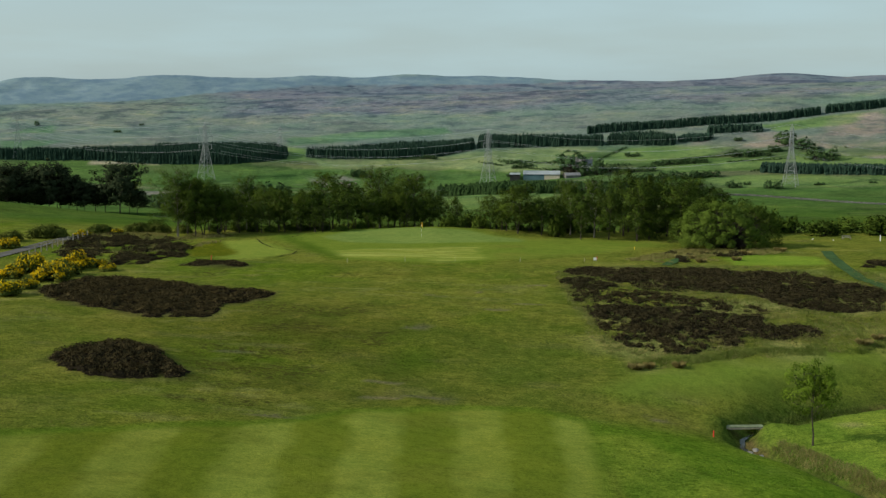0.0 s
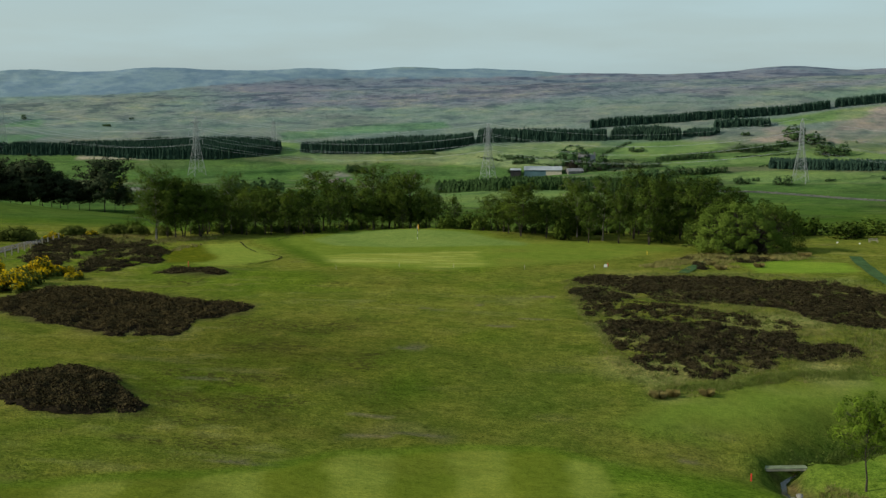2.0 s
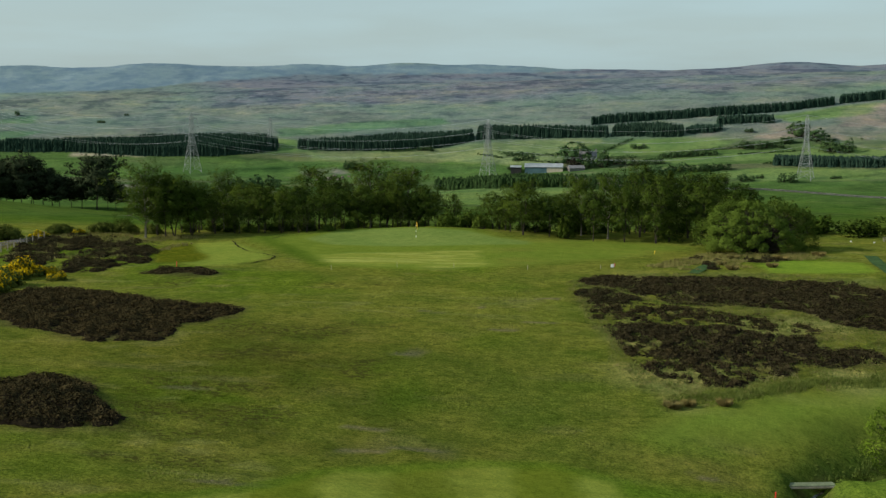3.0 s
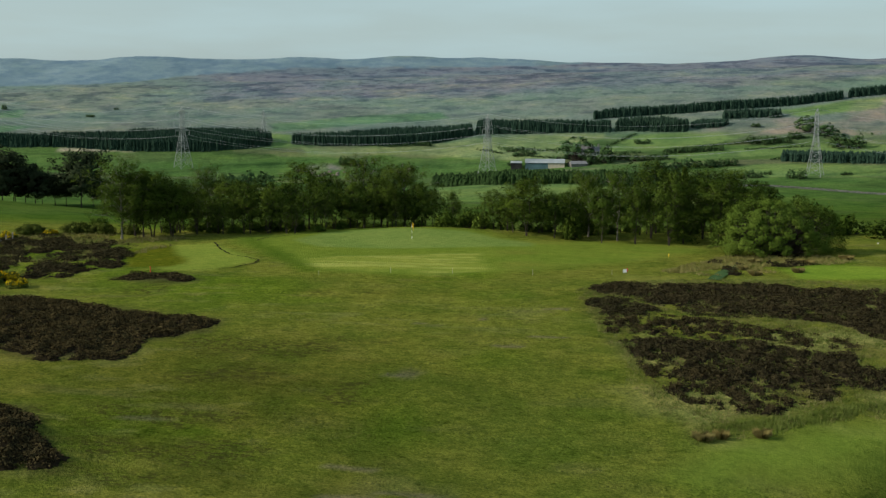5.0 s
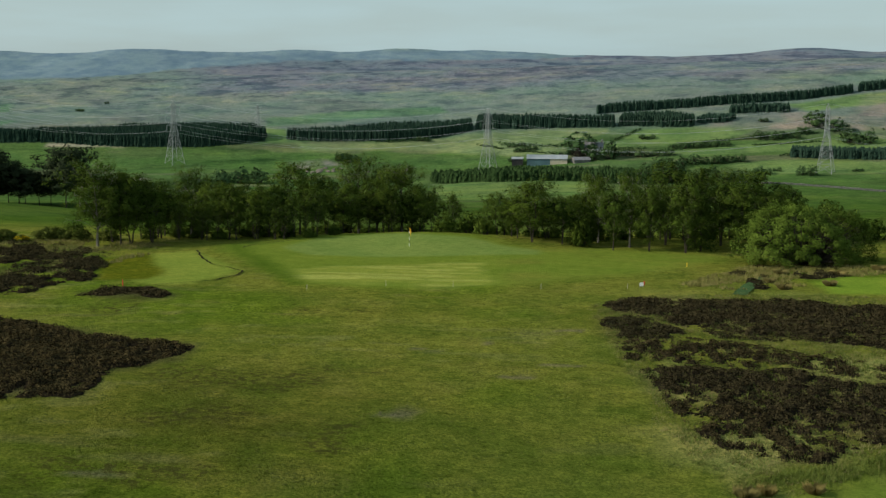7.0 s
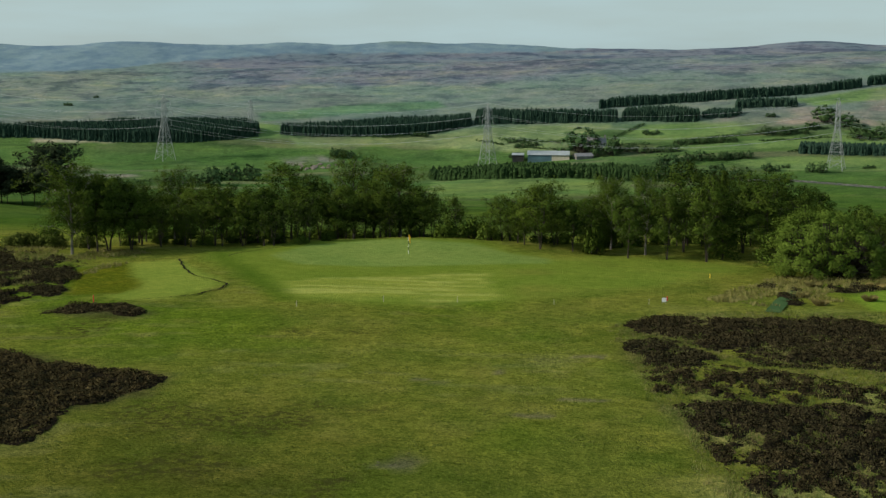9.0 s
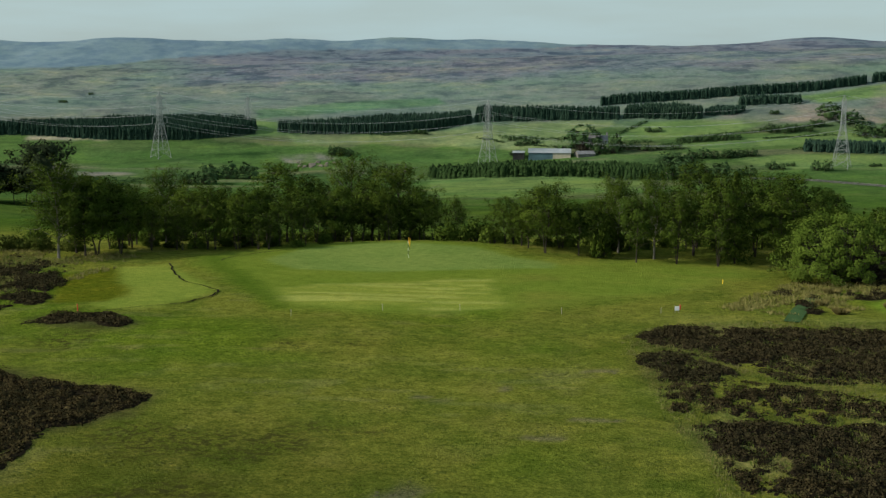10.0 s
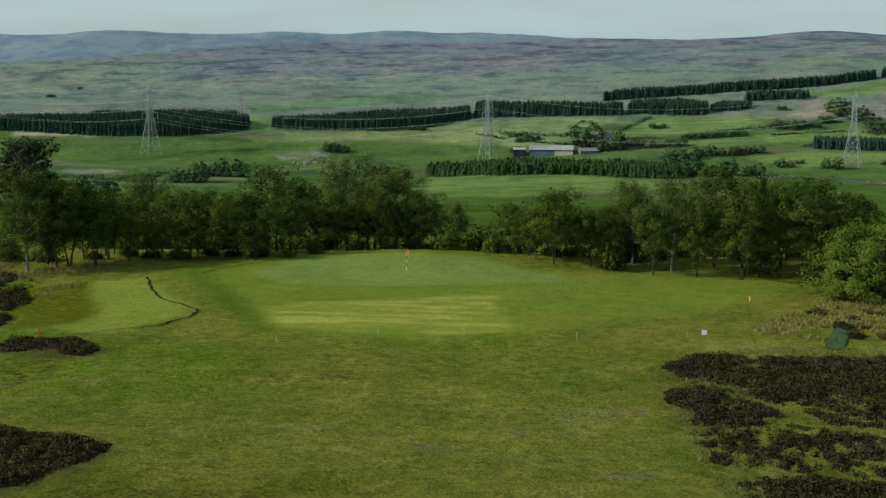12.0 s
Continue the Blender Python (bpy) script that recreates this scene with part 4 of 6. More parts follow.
def make_tree(name, h, w, leaf_mat, bark, leaves=9000, leaf=0.10, bare=0.2, limbs=16, twigs=8, clump=0.42, flat=0.8, droop=0.0, skew=0.0, point=1.0, forks=1):
    """A trunk that divides into rising limbs and twigs, each twig ending in its own spray of leaves."""
    root = new(name)
    bm = bmesh.new()
    r0 = 0.0095 * h + 0.015
    stems = []
    for f in range(forks):
        a0 = f * 6.283 / forks + 0.5
        splay = 0.0 if forks == 1 else 0.16 * w
        pts = [Vector((0.04 * math.cos(a0) * (forks > 1), 0.04 * math.sin(a0) * (forks > 1), -0.25))]
        for k in range(1, 7):
            t = k / 6
            pts.append(Vector((rng.normal() * 0.018 * h * t + skew * h * t * t + math.cos(a0) * splay * t, rng.normal() * 0.018 * h * t + math.sin(a0) * splay * t, h * 0.86 * t)))
        r1 = r0 / forks ** 0.5
        for k in range(6):
            tube(bm, pts[k], pts[k + 1], r1 * (1 - k / 6.4) * (1.3 if k == 0 else 1), r1 * (1 - (k + 1) / 6.4), 7)
        stems.append(pts)
    zc, hz = h * (1 + bare) / 2, h * (1 - bare) / 2
    lump = rng.uniform(0, 6.283, 3)
    centres, sizes = [], []
    for k in range(limbs):
        pts = stems[k % forks]
        e = -0.75 + 2.2 * ((k + rng.uniform(0.2, 0.8)) / limbs) ** 0.85
        a = k * 2.4 + rng.uniform(-0.4, 0.4)
        u = rng.uniform(0.72, 1.0) * (1 + 0.14 * math.sin(2 * a + lump[0]) + 0.10 * math.sin(3 * a + 2 * e + lump[1]))
        side = w * 0.5 * max(0.12, math.cos(e)) ** point * u
        tip = Vector((math.cos(a) * side + skew * h * 0.6, math.sin(a) * side, min(h * 0.97, zc + hz * math.sin(e) * (0.86 + 0.12 * u))))
        t = min(0.84, max(bare * 0.9, (tip.z / h) * rng.uniform(0.55, 0.75))) / 0.86
        i = min(5, int(t * 6))
        base = pts[i].lerp(pts[i + 1], t * 6 - i)
        mid = base.lerp(tip, 0.55) + Vector((0, 0, 0.05 * h))
        tube(bm, base, mid, r0 * 0.36 * (1.1 - t), r0 * 0.22 * (1.1 - t), 5)
        tube(bm, mid, tip, r0 * 0.22 * (1.1 - t), 0.008, 4)
        for j in range(twigs):
            f = rng.uniform(0.25, 1.05) ** 0.8
            p = base.lerp(mid, f / 0.55) if f < 0.55 else mid.lerp(tip, (f - 0.55) / 0.45)
            q = p + Vector(rng.normal(size=3)) * 0.085 * w + Vector((0, 0, 0.04 * h - droop * rng.uniform(0, 1)))
            tube(bm, p, q, 0.012, 0.004, 3)
            centres.append(q)
            sizes.append(clump * rng.uniform(0.55, 1.35))
    part("trunk", bm_mesh("trunk", bm, bark), root)
    wsum = sum(q ** 2 for q in sizes)
    cloud = np.concatenate([puff(c, (q, q, q * flat), max(5, int(leaves * q * q / wsum))) for c, q in zip(centres, sizes)])
    cloud[:, 2] = np.maximum(cloud[:, 2] - droop * 0.5 * rng.uniform(0, 1, len(cloud)) ** 2, 0.1)
    away = (cloud[:, :3] - (skew * h * 0.5, 0, zc - 0.1 * h)) / (0.5 * w, 0.5 * w, hz)
    cloud[:, 3:] = 0.5 * cloud[:, 3:] + 0.75 * away
    cloud[:, 3:] /= np.linalg.norm(cloud[:, 3:], axis=1)[:, None] + 1e-6
    v, f, nn = leaf_quads(cloud[:, :3], leaf, cloud[:, 3:])
    part("crown", mesh_of("crown", v, f, leaf_mat, True, nn), root)
    return root


def make_willow(name, w, d, h, mat, clumps=320, leaves=32000, leaf=0.115, puffs=0.62):
    """A broad domed bush on many fanned stems, its skin in separate leafy sprays."""
    root = new(name)
    bm = bmesh.new()
    cloud = []
    for k in range(clumps):
        a, up = k * 2.39996 + rng.uniform(-0.3, 0.3), (k + 0.5) / clumps
        el = math.asin(0.02 + 0.96 * up)
        lump = 1 + 0.10 * math.sin(3 * a + 1.0) * math.cos(el) + 0.09 * math.sin(5 * a + 4 * el) + rng.uniform(-0.05, 0.05)
        deep = 1.0 if rng.uniform() < 0.8 else rng.uniform(0.5, 0.85)
        c = Vector((math.cos(a) * math.cos(el) ** 0.8 * w / 2 * 0.9 * lump * deep, math.sin(a) * math.cos(el) ** 0.8 * d / 2 * 0.9 * lump * deep, 0.25 + (h - 0.9) * math.sin(el) ** 0.9 * lump * deep))
        root_at = Vector((c.x * 0.22, c.y * 0.22, -0.2))
        mid = root_at.lerp(c, 0.55) + Vector((0, 0, 0.08 * h))
        tube(bm, root_at, mid, 0.007 * h + 0.01, 0.004 * h, 5)
        tube(bm, mid, c, 0.004 * h, 0.006, 4)
        r = puffs * rng.uniform(0.6, 1.35)
        cloud.append(puff(c, (r, r, r * 0.72), int(leaves / clumps * (r / puffs) ** 2)))
    part("stem", bm_mesh("stem", bm, BARK), root)
    cl = np.concatenate(cloud)
    cl[:, 2] = np.maximum(cl[:, 2], 0.03)
    away = cl[:, :3] / (w / 2, d / 2, h)
    cl[:, 3:] = 0.45 * cl[:, 3:] + 0.75 * away
    cl[:, 3:] /= np.linalg.norm(cl[:, 3:], axis=1)[:, None] + 1e-6
    v, f, nn = leaf_quads(cl[:, :3], leaf, cl[:, 3:])
    part("foliage", mesh_of("foliage", v, f, mat, True, nn), root)
    return root


def make_bush(name, w, h, mat, leaves=3000, leaf=0.14, lobes=14, bloom=None, slump=0.45):
    """A many-stemmed bush, leafy to the ground."""
    root = new(name)
    bm = bmesh.new()
    cloud, flowers = [], []
    for k in range(lobes):
        ang, rad = rng.uniform(0, 6.28), w * 0.36 * rng.uniform(0, 1) ** 0.5
        top = h * (1 - slump * (rad / (0.36 * w)) ** 2) * rng.uniform(0.72, 1.0)
        c = Vector((math.cos(ang) * rad, math.sin(ang) * rad, top * 0.62))
        tube(bm, (c.x * 0.3, c.y * 0.3, -0.15), c, 0.02 * h + 0.01, 0.008, 5)
        r = w * rng.uniform(0.13, 0.2)
        cloud.append(puff(c, (r, r, top * 0.40), leaves // lobes))
        cloud.append(puff((c.x * 1.12, c.y * 1.12, top * 0.25), (r * 1.1, r * 1.1, top * 0.25), leaves // lobes // 2))
        if bloom:
            flowers.append(puff(c + Vector((0, 0, 0.05 * h)), (r * 1.06, r * 1.06, top * 0.42), int(leaves // lobes * rng.uniform(0.1, 1.5))))
    part("stem", bm_mesh("stem", bm, BARK), root)
    cl = np.concatenate(cloud)
    cl[:, 2] = np.maximum(cl[:, 2], 0.02)
    v, f, nn = leaf_quads(cl[:, :3], leaf, cl[:, 3:])
    part("foliage", mesh_of("foliage", v, f, mat, True, nn), root)
    if bloom:
        fl = np.concatenate(flowers)
        v, f, nn = leaf_quads(fl[:, :3], leaf * 0.8, fl[:, 3:])
        part("blossom", mesh_of("blossom", v, f, bloom), root, "bright yellow gorse flowers")
    return root


def stand(kinds, x, y, h, h0, w=None, w0=None, turn=None):
    """A copy of a tree on the land at its own height and spread."""
    s = h / h0
    sw = s if w is None else w / w0
    m = Matrix.Translation((x, y, land(x, y) - 0.04)) @ Matrix.Rotation(rng.uniform(0, 6.28) if turn is None else turn, 4, "Z")
    ob = copy_thing(kinds, m)
    ob.scale = (sw, sw, s)
    return ob


def drop_thing(ob):
    for o in (*ob.children_recursive, ob):
        bpy.data.objects.remove(o)


# ---- conifer plantations on the far slopes ----
def conifer_stand(name, outline, tall, gap, label):
    """A planted wood: ragged tiered spruces in one sheet of trees."""
    x0, x1 = min(p[0] for p in outline), max(p[0] for p in outline)
    y0, y1 = min(p[1] for p in outline), max(p[1] for p in outline)
    px, py = np.meshgrid(np.arange(x0, x1, gap), np.arange(y0, y1, gap * 1.15))
    px, py = px.ravel() + rng.uniform(-0.4, 0.4, px.size) * gap, py.ravel() + rng.uniform(-0.4, 0.4, py.size) * gap
    keep = inside(px, py, outline) > 0.5
    px, py = px[keep], py[keep]
    pz = height(px, py)
    verts, faces, base = [], [], 0
    for x, y, z in zip(px, py, pz):
        h = tall * ((rng.uniform(0.90, 1.05) if gap < 0.8 else rng.uniform(0.70, 1.12)) + 0.07 * float(vnoise(np.array(x), np.array(y), 6.0, 151)))
        r = gap * rng.uniform(0.85, 1.2)
        for k in range(5):
            za, zb = z + h * (-0.02 + 0.19 * k), z + h * min(1.0, 0.50 + 0.14 * k)
            ra = r * (1.1 - 0.11 * k)
            ang = np.arange(7) * 2 * math.pi / 7 + rng.uniform(0, 1)
            rr = ra * rng.uniform(0.55, 1.25, 7)
            ring = np.stack([x + np.cos(ang) * rr, y + np.sin(ang) * rr, za + rng.uniform(-0.07, 0.07, 7) * h], 1)
            verts.append(np.vstack([ring, [[x + rng.normal() * 0.04, y, zb]]]))
            i = np.arange(7)
            faces.append(np.stack([base + i, base + (i + 1) % 7, np.full(7, base + 7)], 1))
            base += 8
    ob = new(name, mesh_of(name, np.vstack(verts), np.vstack(faces), YOUNG_SPRUCE if gap > 0.8 else SPRUCE))
    return tagged(ob, label, "plantation", kind="stuff")


for outline, tall, gap in ((WOOD_A, 4.2, 0.62), (WOOD_B, 3.8, 0.62), (WOOD_C, 4.1, 0.62), (WOOD_D, 3.9, 0.62), (WOOD_E, 3.2, 0.6), (WOOD_F, 3.3, 0.6), (WOOD_G, 2.7, 0.65), (WOOD_H, 3.2, 0.9), (WOOD_I, 3.1, 0.7), (WOOD_J, 2.2, 0.7)):
    conifer_stand("conifer_plantation", outline, tall, gap, "dense dark green spruce plantation on the valley slope")

# ---- trees behind the green ----
def make_spruce(name, h, w):
    """A lone spruce: drooping tiers of twigs on a straight trunk."""
    root = new(name)
    bm = bmesh.new()
    tube(bm, (0, 0, -0.2), (0, 0, h * 0.97), 0.02 * h, 0.01, 7)
    cloud = []
    for k in range(26):
        t = 0.06 + 0.92 * k / 26
        for j in range(7):
            ang = j * 0.9 + k * 0.5 + rng.uniform(-0.2, 0.2)
            reach = w * 0.5 * (1 - t) ** 0.8 * rng.uniform(0.7, 1.1) + 0.1
            a, b = Vector((0, 0, t * h)), Vector((math.cos(ang) * reach, math.sin(ang) * reach, t * h - 0.12 * reach))
            tube(bm, a, b, 0.02, 0.006, 4)
            n = int(12 + 55 * reach / w)
            f = rng.uniform(0.15, 1, (n, 1))
            cloud.append(np.array(a) * (1 - f) + np.array(b) * f + rng.normal(size=(n, 3)) * 0.11)
    part("trunk", bm_mesh("trunk", bm, BARK), root)
    v, f, nn = leaf_quads(np.concatenate(cloud), 0.13)
    part("crown", mesh_of("crown", v, f, DARK_LEAF), root)
    return root


birches = [make_tree("birch_tree", 10, 6.0, BIRCH_LEAF, PALE_BARK, 13500, 0.074, 0.05, 26, 9, 0.48, 1.1, 0.8, 0.02 * k, 0.65) for k in (-1, 1)]
alders = [make_tree("alder_tree", 8, 6.0, DARK_LEAF if k % 2 else BIRCH_LEAF, BARK, 8600, 0.086, 0.04 + 0.03 * k, 19 + k, 8, 0.50, 0.9, 0.15, 0.0, 0.6, 1 + k % 3) for k in range(5)]
pines = [make_tree("pine_tree", 11, 10.0, PINE_NEEDLE, BARK, 4300, 0.27, 0.24, 19, 8, 1.0, 0.6, 0.0, 0.03 * k, 0.5) for k in (-1, 1, 2)]
rounds = [make_bush("round_bush", 6, 5, m, 800, 0.25, 16) for m in (DARK_LEAF, BUSH_LEAF, BIRCH_LEAF)]
lone_spruce = make_spruce("spruce_tree", 10, 5.5)
hedge_trees = [make_willow("hedge_tree", 5, 5, 5, HEDGE_LEAF, 40, 560, 0.34, 0.55 + 0.1 * k) for k in range(3)]
saplings = [make_tree("slender_tree", 6, 3.0, (DARK_LEAF, BIRCH_LEAF)[k % 2], BARK, 2300, 0.070, 0.12, 17, 5, 0.34, 1.2, 0.2, 0.0, 0.5, 3 + k % 2) for k in range(3)]

for k, (kind, x, y, h, w) in enumerate(BELT):
    if kind == "birch":
        tagged(stand(birches[k % 2], x, y, h, 10, w * 1.3, 6), "tall birch with pale trunk and light green leaves", "tree", "trees behind the green")
    elif kind == "spruce":
        tagged(stand(lone_spruce, x, y, h, 10, w, 5.5), "dark green spruce among the broadleaf trees", "tree")
    else:
        tagged(stand(alders[k % 5], x, y, h, 8, w * 1.3, 6), "broadleaf tree in full dark green leaf by the green", "tree", "trees behind the green")
for k, (x, y, h, w) in enumerate(SHRUBS):
    tagged(stand(rounds[(0, 2, 0, 1)[k % 4]], x, y, max(h, 1.2), 5, w, 6), "low leafy shrub at the edge of the trees", "shrub", "shrubs behind the green")
for k, (x, y, h, w) in enumerate(PINES):
    tagged(stand(pines[k % 3], x, y, h, 11, w * 1.5, 10), "old dark Scots pine with a bare trunk in the pasture", "tree", "pines on the hill")
for k in range(34):
    x = -40 + 1.3 * k + rng.uniform(-0.5, 0.5)
    tagged(stand(saplings[k % 3], x, rng.uniform(206, 212) if x < -16 else rng.uniform(216, 221), rng.uniform(4.4, 6.2), 6, rng.uniform(2.6, 3.8), 3.0), "slender young tree in the dense wood edge", "tree", "thin trees of the wood edge")
for k in range(24):
    x = 9 + 1.7 * k + rng.uniform(-0.6, 0.6)
    tagged(stand(saplings[k % 3], x, rng.uniform(210, 215), rng.uniform(4.2, 6.0), 6, rng.uniform(2.6, 3.8), 3.0), "slender young tree in the dense wood edge", "tree", "thin trees of the wood edge")
for k, (x, y, h, w) in enumerate(COPSES):
    h = max(h, 1.2)
    n = max(1, round(w / (1.0 * h)))
    for j in range(n):
        q = rng.uniform(0.75, 1.15)
        tagged(stand(hedge_trees[(k + j) % 3], x + (j + 0.5 - n / 2) * w / n, y + rng.uniform(-0.5, 0.5), h * q, 5, w / n * 1.2 * q, 5), "distant leafy tree in a field hedge", "tree", "hedgerow trees in the valley")
# small bushes added for the dark, shaded long grass of the gully
for k in range(11):
    x, y = 27.2 + 1.35 * k, np.interp(27.2 + 1.35 * k, [27.4, 30.8, 34.8, 41.8], [104.0, 106.9, 109.7, 113.4])
    tagged(stand(rounds[0], x, float(y), 0.95 - 0.03 * k, 5, 1.9, 6), "low dark scrub standing in for shaded long grass in the gully", "shrub", "scrub in the gully")
for ob in birches + alders + pines + rounds + saplings + hedge_trees + [lone_spruce]:
    drop_thing(ob)


# ---- heather beds ----
SCRUB_R = [(25, 171), (33, 181), (37, 186), (52, 184), (50, 178), (41, 175), (38, 168), (31, 167)]
def scatter(pts, gap, gaps_size=0.0, fill=1.0, seed=0):
    """Places over an outline, with grassy openings where asked."""
    x0, x1 = min(p[0] for p in pts) - 1, max(p[0] for p in pts) + 1
    y0, y1 = min(p[1] for p in pts) - 1, max(p[1] for p in pts) + 1
    px, py = np.meshgrid(np.arange(x0, x1, gap), np.arange(y0, y1, gap))
    px, py = px.ravel() + rng.uniform(-0.5, 0.5, px.size) * gap, py.ravel() + rng.uniform(-0.5, 0.5, py.size) * gap
    wx, wy = px + 0.7 * vnoise(px, py, 2.5, 201 + seed), py + 1.2 * vnoise(px, py, 3, 202 + seed)
    keep = inside(wx, wy, pts) > 0.5
    if gaps_size:
        keep &= fbm(px, py * 0.7, gaps_size, 4, 210 + seed) < fill
    if seed in (3, 4, 7):
        keep &= seam(px, py) > 0.9 * rng.uniform(0, 1, len(px))
    return px[keep], py[keep]


def bed_cover(x, y, pts, gaps_size, fill, seed):
    """How thickly heather grows: 1 in the bed, 0 outside and in its grassy openings."""
    wx = x + 0.7 * vnoise(x, y, 2.5, 201 + seed) + 0.25 * vnoise(x, y, 0.7, 203 + seed)
    wy = y + 1.2 * vnoise(x, y, 3, 202 + seed) + 0.35 * vnoise(x, y, 0.8, 204 + seed)
    m = inside(wx, wy, pts, 0.5)
    if gaps_size:
        m = m * smooth(fill + 0.20, fill - 0.20, fbm(x, y * 0.75, gaps_size, 4, 210 + seed))
    if seed in (3, 4, 7):
        m = m * smooth(0.15, 0.8, seam(x, y) + 0.35 * vnoise(x, y, 0.6, 244))
    return m


def heather_bed(pts, gap, tall, gaps_size, fill, seed, label):
    """A springy carpet of heather: an uneven woody sheet, coloured dark as shade, under countless short twigs."""
    x0, x1 = min(p[0] for p in pts) - 1, max(p[0] for p in pts) + 1
    y0, y1 = min(p[1] for p in pts) - 1, max(p[1] for p in pts) + 1
    ax, ay = np.arange(x0, x1, 0.26), np.arange(y0, y1, 0.26)
    mx_, my_ = np.meshgrid(ax, ay)
    mx_, my_ = mx_ + rng.uniform(-0.09, 0.09, mx_.shape), my_ + rng.uniform(-0.09, 0.09, my_.shape)

    def crown(x, y, m):
        lumps = 0.58 + 0.26 * vnoise(x, y, 2.4, 220 + seed) + 0.42 * vnoise(x * 0.8, y, 0.9, 260 + seed) + 0.30 * vnoise(x, y, 0.45, 280 + seed)
        return tall * np.clip(lumps, 0.10, 1.35) * (0.3 + 0.7 * smooth(0.2, 0.85, m))

    m = bed_cover(mx_, my_, pts, gaps_size, fill, seed)
    z = height(mx_, my_) - 0.07 + crown(mx_, my_, m) * 0.72
    ids = np.arange(mx_.size).reshape(mx_.shape)
    near = np.maximum.reduce([m[:-1, :-1], m[:-1, 1:], m[1:, 1:], m[1:, :-1]]) > 0.40
    sheet = np.stack([ids[:-1, :-1], ids[:-1, 1:], ids[1:, 1:], ids[1:, :-1]], -1)[near]
    used, sheet = np.unique(sheet, return_inverse=True)
    flat_v = np.stack([mx_, my_, z], -1).reshape(-1, 3)[used]
    sheet = sheet.reshape(-1, 4)
    gy_, gx_ = np.gradient(z, 0.26)
    up = np.stack([-gx_, -gy_, np.ones_like(z)], -1).reshape(-1, 3)[used]
    up /= np.linalg.norm(up, axis=1)[:, None]
    k = int((x1 - x0) * (y1 - y0) * gap)
    tx, ty = rng.uniform(x0, x1, k), rng.uniform(y0, y1, k)
    tm = bed_cover(tx, ty, pts, gaps_size, fill, seed)
    keep = tm > rng.uniform(0.12, 0.85, k)
    tx, ty, tm = tx[keep], ty[keep], tm[keep]
    h0 = crown(tx, ty, tm)
    slope = np.stack([(h0 - crown(tx + 0.12, ty, tm)) / 0.12, (h0 - crown(tx, ty + 0.12, tm)) / 0.12, np.ones_like(tx)], -1)
    slope /= np.linalg.norm(slope, axis=1)[:, None]
    c = np.stack([tx, ty, height(tx, ty) + h0 * rng.uniform(0.62, 1.12, len(tx)) + 0.02], -1)
    v, f, nn = leaf_quads(c, 0.070, slope * 0.9 + rng.normal(size=slope.shape) * 0.25, 0.7)
    leaves = len(f)
    v, f, nn = np.vstack([v, flat_v]), np.vstack([f, sheet + len(v)]), np.vstack([nn, up])
    me = mesh_of("heather_bed", v, f, HEATHER, True, nn)
    me.materials.append(SHADED_HEATHER_WOOD)
    me.polygons.foreach_set("material_index", (np.arange(len(f)) >= leaves).astype(np.int32))
    ob = new("heather_bed", me)
    return tagged(ob, label, "heather", kind="stuff")


heather_bed(HEATH_A, 175, 0.52, 1.2, 0.60, 0, "dense dark brown heather bed beside the fairway")
heather_bed(HEATH_B, 175, 0.70, 0, 1, 1, "rounded dark brown heather mound in the rough")
heather_bed(HEATH_C, 175, 0.38, 0, 1, 2, "small low strip of dark heather in mown grass")
heather_bed(HEATH_D, 175, 0.42, 0.9, 0.50, 3, "broad dark heather bed with grassy openings")
heather_bed(HEATH_H, 175, 0.38, 1.2, 0.50, 9, "dense low heather patch beside the fairway")
heather_bed(HEATH_E, 175, 0.46, 0.8, 0.34, 4, "patchy dark heather among pale grass")
heather_bed(HEATH_F, 150, 0.50, 2.0, 0.14, 5, "patchy dark heather beside the road")
heather_bed(HEATH_G, 175, 0.36, 0.7, 0.09, 7, "thin broken heather strip between grassy lines")
heather_bed(CLUMPS, 175, 0.46, 0.8, 0.0, 8, "broken clumps of dark heather at the bed's edge")
heather_bed([(56.6, 162.6), (59.6, 169.4), (66, 171), (69, 167), (64, 163.4)], 150, 0.45, 1.4, 0.30, 10, "low heather patch beside the mat path")
heather_bed(SCRUB_R, 150, 0.5, 2.4, -0.50, 6, "scattered small heather clumps in pale rough grass")


# ---- grass ----
def blades(px, py, tall, wide, n, lean):
    """Tufts: n thin blades from each place, each a bent leaf."""
    k = len(px)
    ang = rng.uniform(0, 6.283, (k, n))
    h = np.asarray(tall)[:, None] * rng.uniform(0.6, 1.2, (k, n)) if np.ndim(tall) else tall * rng.uniform(0.6, 1.2, (k, n))
    off = lean * rng.uniform(0.3, 1.0, (k, n)) * h
    bx, by = px[:, None] + rng.normal(size=(k, n)) * 0.16, py[:, None] + rng.normal(size=(k, n)) * 0.16
    tx, ty = bx + np.cos(ang) * off, by + np.sin(ang) * off
    sx, sy = -np.sin(ang) * wide, np.cos(ang) * wide
    zz = height(bx, by)
    v = np.stack([np.stack([bx - sx, by - sy, zz - 0.03], -1), np.stack([bx + sx, by + sy, zz - 0.03], -1), np.stack([tx, ty, zz + h], -1)], 2).reshape(-1, 3)
    return v, np.arange(len(v)).reshape(-1, 3)


